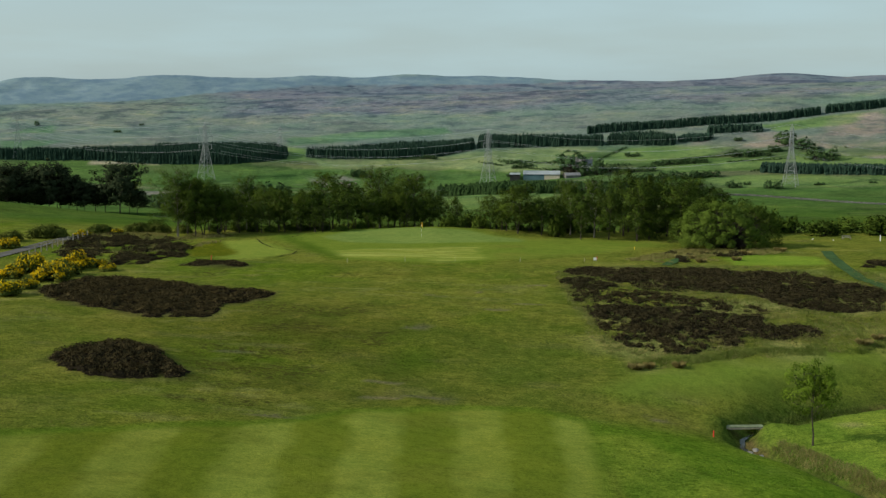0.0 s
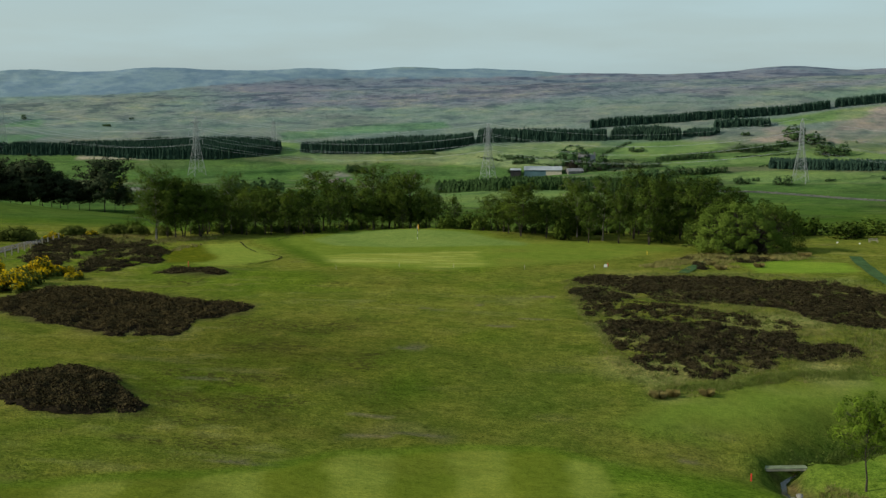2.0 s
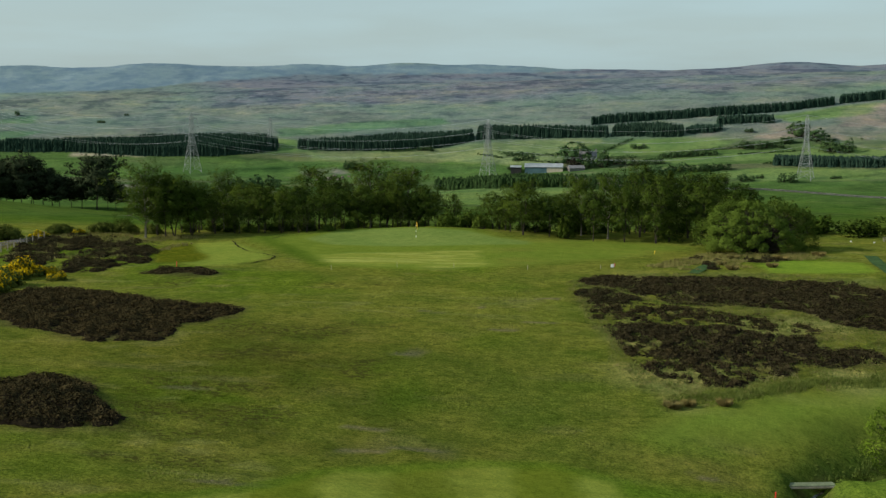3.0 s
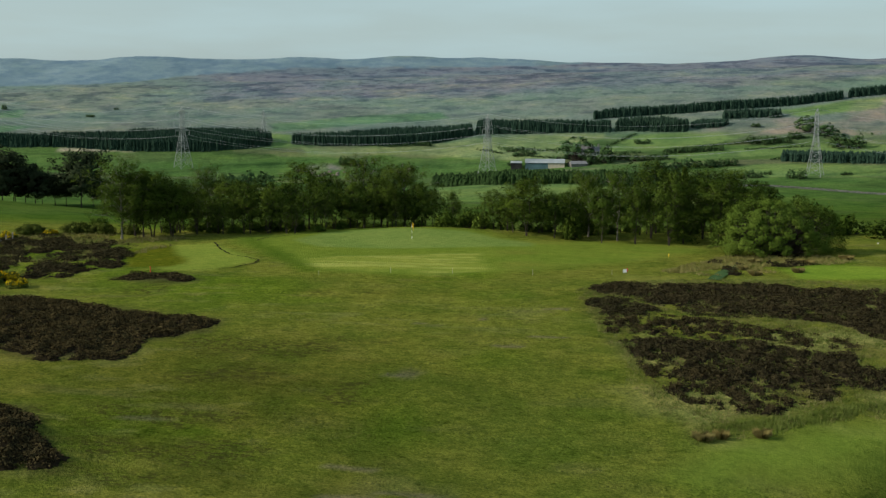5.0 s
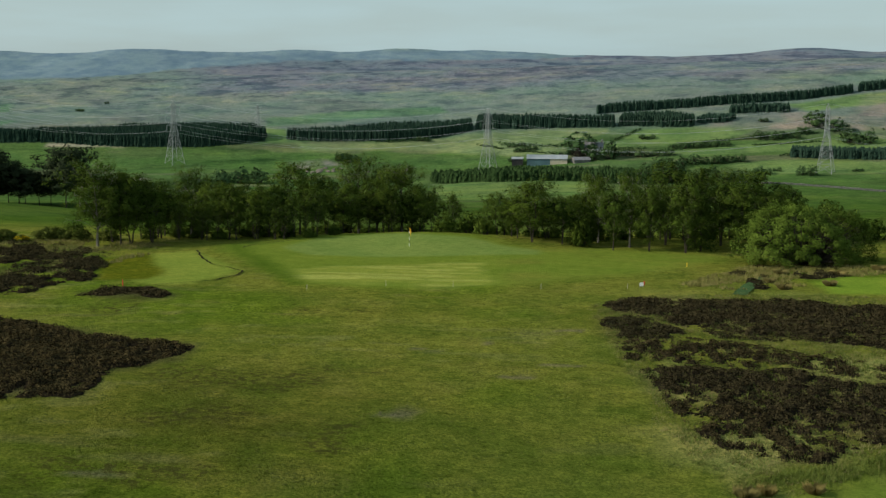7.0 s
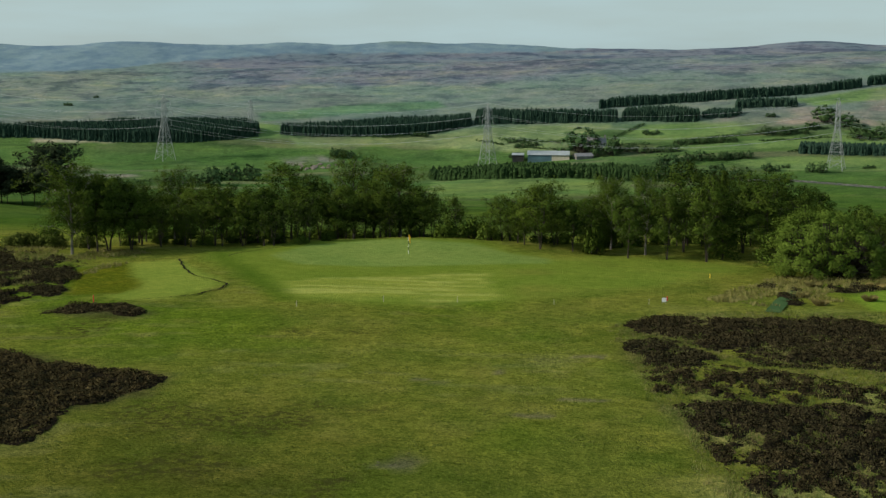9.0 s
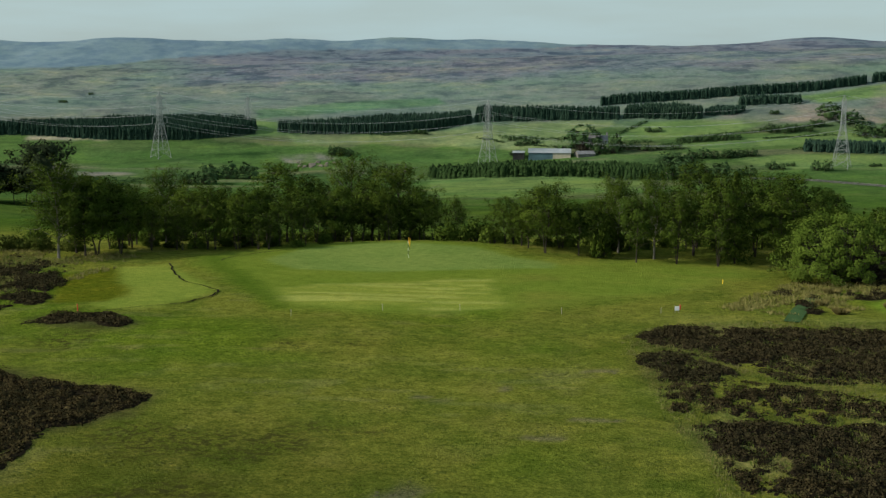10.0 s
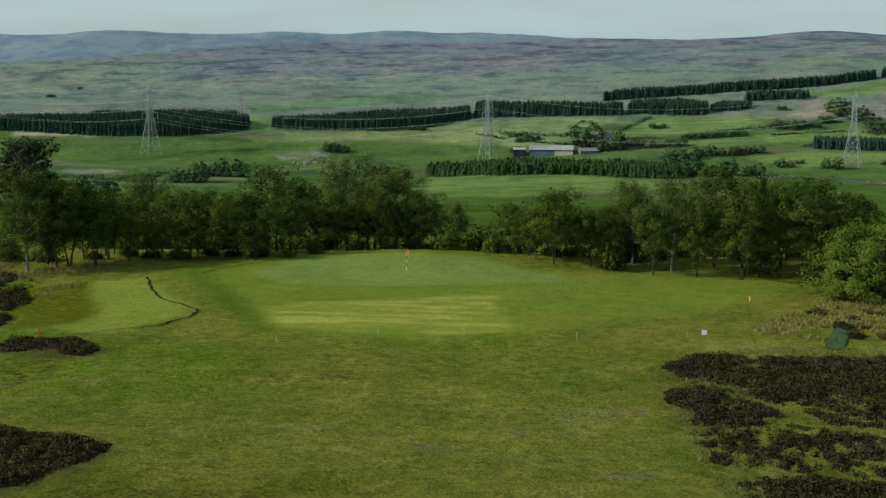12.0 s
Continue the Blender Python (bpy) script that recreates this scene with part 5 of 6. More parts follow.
px, py = scatter(PALE, 0.5, 4.0, 0.15, 11)
v, f = blades(px, py, 0.08 + 0.18 * rng.uniform(0, 1, len(px)) ** 2, 0.03, 12, 0.8)
tagged(new("tussock_grass", mesh_of("tussock_grass", v, f, FESCUE)), "pale dry tussock grass between the heather", "grass", kind="stuff")
px, py = scatter(PALE, 0.5, 4.0, 0.5, 18)
v, f = blades(px, py, 0.12 + 0.18 * rng.uniform(0, 1, len(px)) ** 2, 0.03, 10, 0.8)
tagged(new("tussock_grass", mesh_of("tussock_grass", v, f, ROUGH_GRASS)), "green rough grass between the heather", "grass", kind="stuff")
px, py = scatter(HEATH_F, 0.5, 4.5, 5.0, 5)
keep = fbm(px, py * 0.7, 2.8, 4, 215) > 0.10
px, py = px[keep], py[keep]
v, f = blades(px, py, 0.26, 0.04, 8, 0.9)
tagged(new("tussock_grass", mesh_of("tussock_grass", v, f, ROUGH_GRASS)), "long green grass among the heather", "grass", kind="stuff")
VERGE = [(-62, 172), (-41, 174), (-34, 195), (-30, 199), (-34, 203), (-48, 207), (-62, 205)]
px, py = scatter(VERGE, 0.6, 4.0, 0.1, 13)
v, f = blades(px, py, 0.32, 0.05, 8, 0.9)
tagged(new("tussock_grass", mesh_of("tussock_grass", v, f, FESCUE)), "pale dead grass along the mown edge", "grass", kind="stuff")
px, py = scatter(SCRUB_R, 0.5, 4.0, 0.12, 14)
v, f = blades(px, py, 0.32, 0.05, 9, 0.8)
tagged(new("tussock_grass", mesh_of("tussock_grass", v, f, FESCUE)), "rank pale grass below the willow bush", "grass", kind="stuff")
BANK = [(26.8, 98.6), (29.2, 95.2), (31.2, 91.6), (33.2, 86.6), (37.2, 74), (42, 62), (45, 62), (38.6, 78), (35.2, 88), (33.2, 92.4), (31.0, 96.2), (28.0, 99.4)]
px, py = scatter(BANK, 0.22, 3.0, 0.5, 15)
v, f = blades(px, py, 0.28, 0.02, 9, 1.0)
tagged(new("bank_grass", mesh_of("bank_grass", v, f, FESCUE)), "rank yellowing grass on the stream bank", "grass", kind="stuff")
EDGE = [(16.5, 111.5), (19.5, 112.5), (25.6, 116), (35, 120.1), (45, 122.9), (56, 126.4), (56, 128.4), (45, 125.2), (34.5, 122), (25, 118), (18.5, 114.4)]
px, py = scatter(EDGE, 0.3, 2.5, 0.5, 20)
v, f = blades(px, py, 0.36, 0.022, 10, 0.8)
tagged(new("bank_grass", mesh_of("bank_grass", v, f, ROUGH_GRASS)), "long dark green grass along the mown edge", "grass", kind="stuff")
BANK_3 = [(25.0, 97.4), (27.2, 94.2), (29.2, 90.4), (31.2, 85.4), (35.4, 73), (36.6, 73), (32.2, 86), (30.2, 91), (28.2, 94.6), (26, 97.6)]
px, py = scatter(BANK_3, 0.3, 2.0, 0.9, 19)
v, f = blades(px, py, 0.36, 0.018, 12, 0.9)
tagged(new("bank_grass", mesh_of("bank_grass", v, f, ROUGH_GRASS)), "overhanging green grass along the stream", "grass", kind="stuff")
BANK_2 = [(26.6, 104.4), (30.2, 107.4), (34.2, 110.2), (41.4, 114.2), (56, 119.6), (72, 125), (72, 123.2), (56, 117.6), (42.2, 112.0), (35.3, 108.2), (31.4, 105.6), (27.9, 102.8)]
px, py = scatter(BANK_2, 0.35, 2.5, 0.7, 16)
v, f = blades(px, py, 0.42, 0.02, 12, 0.8)
tagged(new("bank_grass", mesh_of("bank_grass", v, f, ROUGH_GRASS)), "rank dark green grass in the stream gully", "grass", kind="stuff")

# short rough over the open ground, in the colour of the turf it grows from
def turf_tuft_material():
    m, n, l, p = nodes_of("turf_tufts", 1.0, 0, 0.0)
    at = n.new("ShaderNodeAttribute")
    at.attribute_name = "turf"
    g = n.new("ShaderNodeNewGeometry")
    c = mixc(n, l, at.outputs["Color"], ramp(n, l, g.outputs["Random Per Island"], [(0.0, (0.78, 0.84, 0.80)), (0.5, (1.0, 1.0, 1.0)), (1.0, (1.14, 1.12, 1.08))]), 1.0, "MULTIPLY")
    l.new(c, p.inputs["Base Color"])
    return m


OPEN = [(-34, 70), (32, 70), (62, 150), (66, 176), (24, 172), (-12, 163), (-36, 172), (-66, 172), (-62, 150)]
px, py = scatter(OPEN, 0.42, 0, 1, 17)
bare = np.maximum.reduce([inside(px, py, p, 0.6) for p in (FAIRWAY, COLLAR, MOWN, LEFT_MOWN, LEFT_DARK, TEE, HEATH_A, HEATH_B, HEATH_C, FAIRWAY_R)])
keep = (bare < 0.4) & (rng.uniform(0, 1, len(px)) < 0.25 + 0.45 * smooth(-0.4, 0.5, fbm(px, py, 3.0, 3, 231))) & (line_distance(px, py, STREAM) > 0.9)
px, py = px[keep], py[keep]
def hummocks(px, py, wide, tall):
    """Low tufts: small six-sided domes of turf, each with its own lean."""
    k = len(px)
    pz = height(px, py)
    ang = np.arange(6) * math.pi / 3 + rng.uniform(0, 1, (k, 1))
    r = wide[:, None] * rng.uniform(0.7, 1.3, (k, 6))
    ring = np.stack([px[:, None] + np.cos(ang) * r * 1.3, py[:, None] + np.sin(ang) * r, pz[:, None] - 0.05 + 0 * r], -1)
    top = np.stack([px + rng.normal(size=k) * 0.3 * wide, py + rng.normal(size=k) * 0.3 * wide, pz + tall], -1)
    v = np.concatenate([ring, top[:, None, :]], 1).reshape(-1, 3)
    i = np.arange(6)
    f = np.stack([i, (i + 1) % 6, np.full(6, 6)], 1)[None] + (7 * np.arange(k))[:, None, None]
    return v, f.reshape(-1, 3)


v, f = hummocks(px, py, rng.uniform(0.07, 0.16, len(px)), 0.02 + 0.05 * rng.uniform(0, 1, len(px)) ** 2)
me = mesh_of("rough_turf", v, f, turf_tuft_material(), True)
tone = np.repeat(turf_colour(px, py), 7, axis=0) * 0.74
att = me.attributes.new("turf", "FLOAT_COLOR", "POINT")
att.data.foreach_set("color", np.concatenate([tone, np.ones((len(tone), 1))], 1).astype(np.float32).ravel())
tagged(new("rough_turf", me), "short uneven rough grass of the fairway", "grass", kind="stuff")


# ---- stream, bridge, young tree ----
def ribbon(pts, wide, lift, step=1.0):
    """A strip along a line, lying on the land."""
    dense = []
    for (ax, ay), (bx, by) in zip(pts[:-1], pts[1:]):
        n = max(1, int(math.hypot(bx - ax, by - ay) / step))
        dense += [(ax + (bx - ax) * k / n, ay + (by - ay) * k / n) for k in range(n)]
    dense.append(pts[-1])
    v, f = [], []
    for i, (x, y) in enumerate(dense):
        a, b = dense[max(0, i - 1)], dense[min(len(dense) - 1, i + 1)]
        dx, dy = b[0] - a[0], b[1] - a[1]
        d = math.hypot(dx, dy) or 1
        for s in (-1, -0.5, 0, 0.5, 1):
            qx, qy = x - dy / d * wide / 2 * s, y + dx / d * wide / 2 * s
            v.append((qx, qy, lift(x, y, qx, qy)))
        if i:
            for k in range(4):
                j = (i - 1) * 5 + k
                f.append((j, j + 1, j + 6, j + 5))
    return np.array(v), np.array(f)


v, f = ribbon(STREAM[4:], 0.42, lambda x, y, qx, qy: land(x, y) + 0.12)
tagged(new("water", mesh_of("water", v, f, WATER, True)), "shallow dark stream water in its gully", "water", kind="structure")

bridge = empty("footbridge", 25.7, 101.5, -3.15, radians(3))
bridge.scale = (0.8, 1.0, 1.0)
bm = bmesh.new()
for k in range(3):
    box(bm, -2.15, -0.37 + k * 0.25, 0.0, 2.15, -0.14 + k * 0.25, 0.07 + 0.008 * (k % 2), 0.015)
part("deck", bm_mesh("deck", bm, CONCRETE), bridge)
for y in (-0.27, 0.27):
    bm = bmesh.new()
    box(bm, -2.0, y - 0.10, -0.16, 2.0, y + 0.10, -0.004, 0.02)
    part("beam", bm_mesh("beam", bm, TIMBER), bridge)
for x in (-1.85, 1.95):
    bm = bmesh.new()
    box(bm, x - 0.15, -0.36, -1.5, x + 0.15, 0.36, -0.165, 0.04)
    part("abutment", bm_mesh("abutment", bm, STONE), bridge)
tagged(bridge, "small mossy concrete plank footbridge over the stream", "bridge")

young = make_tree("young_tree", 6.6, 4.3, FRESH_LEAF, BARK, 6500, 0.085, 0.36, 20, 7, 0.36, 0.95, 0.0, -0.04, 0.6)
young.matrix_basis = Matrix.Translation((30.6, 97.9, land(30.6, 97.9)))
tagged(young, "young tree with fresh green leaves beside the stream", "tree")

# stones in the stream by the bridge
for k in range(7):
    x, y = 26.0 + rng.uniform(-0.6, 0.6), 98.0 + rng.uniform(-1.2, 1.0)
    bm = bmesh.new()
    bmesh.ops.create_icosphere(bm, subdivisions=2, radius=rng.uniform(0.16, 0.34))
    for q in bm.verts:
        q.co *= 1 + 0.3 * noise.noise(q.co * 4 + Vector((k, 0, 0)))
        q.co.z *= 0.6
    st = new("stone", bm_mesh("stone", bm, STONE))
    st.location = (x, y, land(x, y) + 0.05)
    tagged(st, "grey stone lying in the stream bed", "stone", "stones in the stream")


# ---- course furniture ----
def post(name, x, y, tall, r, mat, label, group=""):
    root = empty(name, x, y)
    bm = bmesh.new()
    tube(bm, (0, 0, -0.2), (0, 0, tall), r, r * 0.95, 8)
    part("shaft", bm_mesh("shaft", bm, mat), root)
    bm = bmesh.new()
    tube(bm, (0, 0, tall), (0, 0, tall + r * 0.8), r * 0.95, r * 0.3, 8)
    part("cap", bm_mesh("cap", bm, mat), root)
    return tagged(root, label, "post", group)


flag = empty("golf_flag", -3.6, 199.9)
for k in range(6):
    bm = bmesh.new()
    tube(bm, (0, 0, k * 0.4 - (0.15 if k == 0 else 0)), (0, 0, k * 0.4 + 0.4), 0.024, 0.023, 8)
    part("pole_section", bm_mesh("pole_section", bm, WHITE if k % 2 == 0 else BLACK), flag)
bm = bmesh.new()
rows = []
for i in range(9):
    u = i / 8
    rows.append([bm.verts.new((0.02 + 0.24 * u * (1 - 0.25 * w), 0.08 * math.sin(u * 5 + w), 2.38 - 0.62 * w - 0.30 * u * u * (1 + w))) for w in (0, 0.5, 1)])
for a, b in zip(rows[:-1], rows[1:]):
    for k in range(2):
        bm.faces.new((a[k], b[k], b[k + 1], a[k + 1]))
ex = bmesh.ops.solidify(bm, geom=bm.faces[:], thickness=0.012)
part("cloth", bm_mesh("cloth", bm, YELLOW), flag, "drooping yellow flag")
tagged(flag, "black and white flagstick with a yellow flag on the green", "flag")

sign = empty("tee_sign", 21.2, 168.2)
sign.scale = (0.66, 0.66, 0.72)
bm = bmesh.new()
box(bm, -0.32, -0.03, 0.32, 0.32, 0.03, 0.85, 0.015)
part("board", bm_mesh("board", bm, WHITE), sign)
for x in (-0.24, 0.24):
    bm = bmesh.new()
    tube(bm, (x, 0.05, -0.2), (x, 0.05, 0.8), 0.035, 0.035, 6)
    part("leg", bm_mesh("leg", bm, TIMBER), sign)
bm = bmesh.new()
box(bm, 0.33, -0.04, 0.45, 0.50, 0.04, 1.05, 0.015)
part("side_panel", bm_mesh("side_panel", bm, RED), sign, "narrow red panel")
tagged(sign, "small white notice board with a red edge on low legs", "sign")

post("marker_post", 29.4, 185.4, 0.40, 0.04, YELLOW, "short yellow marker post in mown grass")
post("marker_post", -31.8, 165.6, 0.8, 0.05, RED, "short red marker post behind the heather strip")
post("marker_post", 22.6, 98.9, 0.5, 0.06, RED, "short red hazard post beside the footbridge")
for x, y in ((-13.1, 165.0), (10.7, 167.2), (19.7, 167.8), (-5.3, 168.6), (1.7, 169.3)):
    post("rope_stake", x, y, 0.6, 0.022, TIMBER, "thin pale stake in the grass before the green", "stakes before the green")
for x, y in ((60.6, 198.1), (63.6, 196.9)):
    mk = empty("tee_marker", x, y)
    bm = bmesh.new()
    bmesh.ops.create_uvsphere(bm, u_segments=12, v_segments=8, radius=0.12, matrix=Matrix.Translation((0, 0, 0.13)) @ Matrix.Diagonal((1, 1, 0.85, 1)))
    part("ball", bm_mesh("ball", bm, WHITE), mk)
    bm = bmesh.new()
    tube(bm, (0, 0, -0.15), (0, 0, 0.06), 0.04, 0.04, 6)
    part("spike", bm_mesh("spike", bm, STEEL), mk)
    tagged(mk, "white round tee marker on the mown grass", "tee marker", "tee markers")

post("tee_post", 71.2, 196.8, 0.85, 0.09, WHITE, "short thick white post on the far tee")
# added bench, in place of an unclear dark thing by the tee
bench = empty("bench", 66.5, 199.2, None, radians(5))
bench.scale = (0.8, 0.8, 0.75)
for k, z in ((0, 0.46), (1, 0.46), (2, 0.46)):
    bm = bmesh.new()
    box(bm, -0.9, -0.22 + 0.16 * k, z, 0.9, -0.09 + 0.16 * k, z + 0.04, 0.008)
    part("seat_slat", bm_mesh("seat_slat", bm, TIMBER), bench)
for z in (0.62, 0.78):
    bm = bmesh.new()
    box(bm, -0.9, 0.26, z, 0.9, 0.30, z + 0.11, 0.008)
    part("back_slat", bm_mesh("back_slat", bm, TIMBER), bench)
for x in (-0.8, 0.8):
    for y in (-0.18, 0.26):
        bm = bmesh.new()
        box(bm, x - 0.04, y - 0.04, -0.1, x + 0.04, y + 0.04, 0.46 if y < 0 else 0.9, 0.008)
        part("leg", bm_mesh("leg", bm, TIMBER), bench)
tagged(bench, "weathered wooden bench added for a dark thing on the far tee", "bench")

snag = empty("tree_snag", 19.1, 205.0)
bm = bmesh.new()
a = Vector((0, 0, -0.2))
for k, (x, z) in enumerate(((0.05, 1.0), (-0.05, 2.0), (0.12, 2.8), (-0.25, 3.7))):
    b = Vector((x, 0.05 * k, z))
    tube(bm, a, b, 0.2 - 0.03 * k, 0.17 - 0.03 * k, 8)
    a = b
tube(bm, (0.1, 0, 2.6), (0.45, 0.1, 3.0), 0.08, 0.04, 6)
part("trunk", bm_mesh("trunk", bm, PALE_BARK), snag)
tagged(snag, "bare pale broken tree trunk before the wood", "tree stump")

# green mat paths and the road
v, f = ribbon([(57.5, 181), (55.6, 172), (54.2, 163), (53.4, 154), (54.6, 147), (58, 138)], 1.7, lambda x, y, qx, qy: land(qx, qy) + 0.10)
tagged(new("path_mat", mesh_of("path_mat", v, f, MAT_GREEN, True)), "dark green mat path by the tee", "path", kind="structure")
v, f = ribbon([(30.3, 163.9), (32.8, 169.7), (35.7, 175.2)], 1.4, lambda x, y, qx, qy: land(qx, qy) + 0.10)
tagged(new("path_mat", mesh_of("path_mat", v, f, MAT_GREEN, True)), "dark green mat path through the rough", "path", kind="structure")
v, f = ribbon([(-70, 130), (-65.5, 152), (-62.8, 170), (-61.6, 181), (-60.9, 189), (-60.2, 197)], 2.6, lambda x, y, qx, qy: land(qx, qy) + 0.12)
tagged(new("road", mesh_of("road", v, f, ASPHALT, True)), "narrow grey tarmac lane past the gorse", "road", kind="structure")

SOIL = plain("wet_dark_soil", (0.020, 0.018, 0.012), 0.95, 0, 3, 0.4, 0.02, 0.0)
for line, wide in ((DITCH_L[:3], 0.20), (DITCH_L[2:4], 0.13), (DITCH_L[3:6], 0.21), (DITCH_L[5:7], 0.16), (DITCH_L[6:], 0.11), (DITCH_M, 0.14)):
    v, f = ribbon(line, wide, lambda x, y, qx, qy: land(qx, qy) + 0.07 + 0.02 * math.sin(qx * 9) * math.cos(qy * 7), 0.5)
    v[:, 0] += 0.10 * np.sin(v[:, 1] * 2.1) + 0.05 * np.sin(v[:, 1] * 5.3)
    tagged(new("drain_cut", mesh_of("drain_cut", v, f, SOIL, True)), "narrow dark drainage cut in the mown turf", "ditch", kind="structure")

fence = empty("road_fence", -58.0, 182.0, 0.0)
for k in range(12):
    y = 171 + k * 2.3
    x = -58.6 + 0.035 * (y - 171)
    bm = bmesh.new()
    box(bm, -0.07, -0.07, -0.3, 0.07, 0.07, 1.0 + 0.1 * (k % 3), 0.015)
    pob = part("fence_post", bm_mesh("fence_post", bm, TIMBER), fence)
    pob.location = (x + 58.0, y - 182.0, land(x, y))
for h in (0.45, 0.85):
    bm = bmesh.new()
    for k in range(11):
        y = 171 + k * 2.3
        x, x2 = -58.6 + 0.035 * (y - 171), -58.6 + 0.035 * (y + 2.3 - 171)
        tube(bm, (x + 58, y - 182, land(x, y) + h), (x2 + 58, y + 2.3 - 182, land(x2, y + 2.3) + h), 0.012, 0.012, 4)
    part("wire", bm_mesh("wire", bm, STEEL), fence)
tagged(fence, "post and wire fence with pale timber posts along the lane", "fence")

# ---- gorse, willow ----
gorses = [make_bush("gorse_bush", 3.2, 1.7, GORSE_GREEN, 1900, 0.115, 14, GORSE_BLOOM) for k in range(3)]
for k, (x, y, w, h) in enumerate(((-49.5, 134.5, 4.6, 2.1), (-48.8, 140.5, 3.4, 1.5), (-48.2, 148.5, 5.2, 2.5), (-53.3, 157.0, 5.4, 3.0), (-48.0, 152.5, 4.6, 2.5), (-48.3, 159.4, 5.0, 2.6), (-43.8, 157.2, 2.6, 1.3), (-49.6, 156.5, 3.6, 2.0), (-54.4, 151.5, 4.0, 1.8),
                                   (-64.6, 181.0, 4.5, 2.0), (-55.0, 204.0, 2.2, 1.2), (-59.0, 198.0, 3.0, 1.4), (-49.6, 163.2, 3.4, 1.7), (-45.8, 161.4, 2.6, 1.3))):
    tagged(stand(gorses[k % 3], x, y, h, 1.7, w, 3.2), "gorse bush in full yellow bloom", "gorse", "gorse bushes")
darkg = make_bush("gorse_bush", 5.0, 2.6, GORSE_GREEN, 3600, 0.12, 18)
for x, y, w, h in ((-64.0, 195.5, 6.5, 2.8), (-52.0, 206.5, 5.0, 2.2), (-58.0, 204.5, 4.5, 2.0), (-48.5, 206.5, 4.5, 2.0), (-44.5, 207.0, 4.0, 1.8), (-67.5, 189.0, 5.0, 2.2)):
    tagged(stand(darkg, x, y, h, 2.6, w, 5.0), "dark green gorse bush with few flowers", "gorse", "gorse bushes")
willow = make_willow("willow_bush", 17.2, 10.5, 7.5, BUSH_LEAF, 460, 42000, 0.10, 0.68)
willow.matrix_basis = Matrix.Translation((43.4, 187.0, land(43.4, 187.0)))
tagged(willow, "broad leafy willow bush with grey-green leaves", "bush")
def make_tussock(name, w, h):
    """A clump of dead rushes: many thin arching blades."""
    root = new(name)
    k = 420
    ang, r = rng.uniform(0, 6.283, k), 0.28 * w * rng.uniform(0, 1, k) ** 0.5
    bx, by = np.cos(ang) * r, np.sin(ang) * r
    out, hh = (0.10 + 0.7 * r / w) * w * rng.uniform(0.3, 1.2, k), h * rng.uniform(0.5, 1.1, k)
    sx, sy = -np.sin(ang) * 0.013, np.cos(ang) * 0.013
    lo = np.stack([bx - sx, by - sy, np.full(k, -0.05)], -1)
    lo2 = np.stack([bx + sx, by + sy, np.full(k, -0.05)], -1)
    mid = np.stack([bx + np.cos(ang) * out * 0.45 + sx, by + np.sin(ang) * out * 0.45 + sy, hh * 0.7], -1)
    tip = np.stack([bx + np.cos(ang) * out, by + np.sin(ang) * out, hh], -1)
    v = np.stack([lo, lo2, mid, tip], 1).reshape(-1, 3)
    part("tuft", mesh_of("tuft", v, np.arange(len(v)).reshape(-1, 4), BRACKEN), root)
    return root


rushes = make_tussock("rush_tussock", 1.4, 0.9)
for x, y, w in ((18.2, 112.5, 2.0), (19.5, 112.9, 1.5), (22.4, 113.3, 1.7), (43.9, 124.7, 2.4), (46.0, 126.5, 1.8), (36.0, 168.2, 2.0), (38.5, 178.5, 2.2), (44.5, 177.2, 2.6), (48.0, 126.5, 1.8), (41.5, 170.5, 2.0), (50.5, 181.0, 2.4), (35.5, 172.0, 1.6)):
    tagged(stand(rushes, x, y, 0.62, 0.9, w * 0.8, 1.4), "brown tussock of dead rushes in the rough", "rush tussock", "rush tussocks")
for ob in gorses + [darkg, rushes]:
    drop_thing(ob)


def hedge_row(pts, tall, thick, fill, seed):
    """A low field hedge: leafy lumps along a line, with gaps."""
    cloud = []
    for (ax, ay), (bx, by) in zip(pts[:-1], pts[1:]):
        n = max(2, int(math.hypot(bx - ax, by - ay) / 0.7))
        for k in range(n):
            x, y = ax + (bx - ax) * k / n + rng.normal() * 0.2, ay + (by - ay) * k / n + rng.normal() * 0.2
            if float(vnoise(np.array(x), np.array(y), 5.0, 300 + seed)) > fill:
                continue
            h = tall * rng.uniform(0.5, 1.25)
            cloud.append(puff((x, y, land(x, y) + h * 0.45), (thick * 0.6, thick * 0.6, h * 0.55), 26))
    cl = np.concatenate(cloud)
    v, f, nn = leaf_quads(cl[:, :3], 0.2, cl[:, 3:])
    tagged(new("field_hedge", mesh_of("field_hedge", v, f, HEDGE_LEAF, True, nn)), "gappy dark green hedge between fields", "hedge", kind="stuff")


hedge_row([(56.1, 454.8), (77.2, 454.6), (96.9, 458.2), (109.9, 459.6)], 1.3, 1.2, 0.5, 0)
hedge_row([(116.5, 460.7), (135.5, 459.8), (152.4, 459.7)], 1, 1, 0.2, 1)
hedge_row([(91.3, 431.2), (111, 437.8), (125.8, 440.1)], 0.9, 0.9, 0.3, 2)
hedge_row([(-20.5, 469.8), (-5.2, 471.2), (14.3, 467.1), (42.8, 458.9)], 1.2, 1, 0.15, 3)
hedge_row([(58.3, 459), (63.6, 463.8), (70.8, 469.2)], 1, 1, 0.6, 4)
hedge_row([(72.6, 452), (106.6, 454.2), (148.5, 453.8)], 0.6, 0.7, 0.3, 5)
hedge_row([(-104.3, 411.9), (-86.3, 408.4), (-72, 425), (-46, 441.5)], 1.6, 1.6, 0.4, 6)
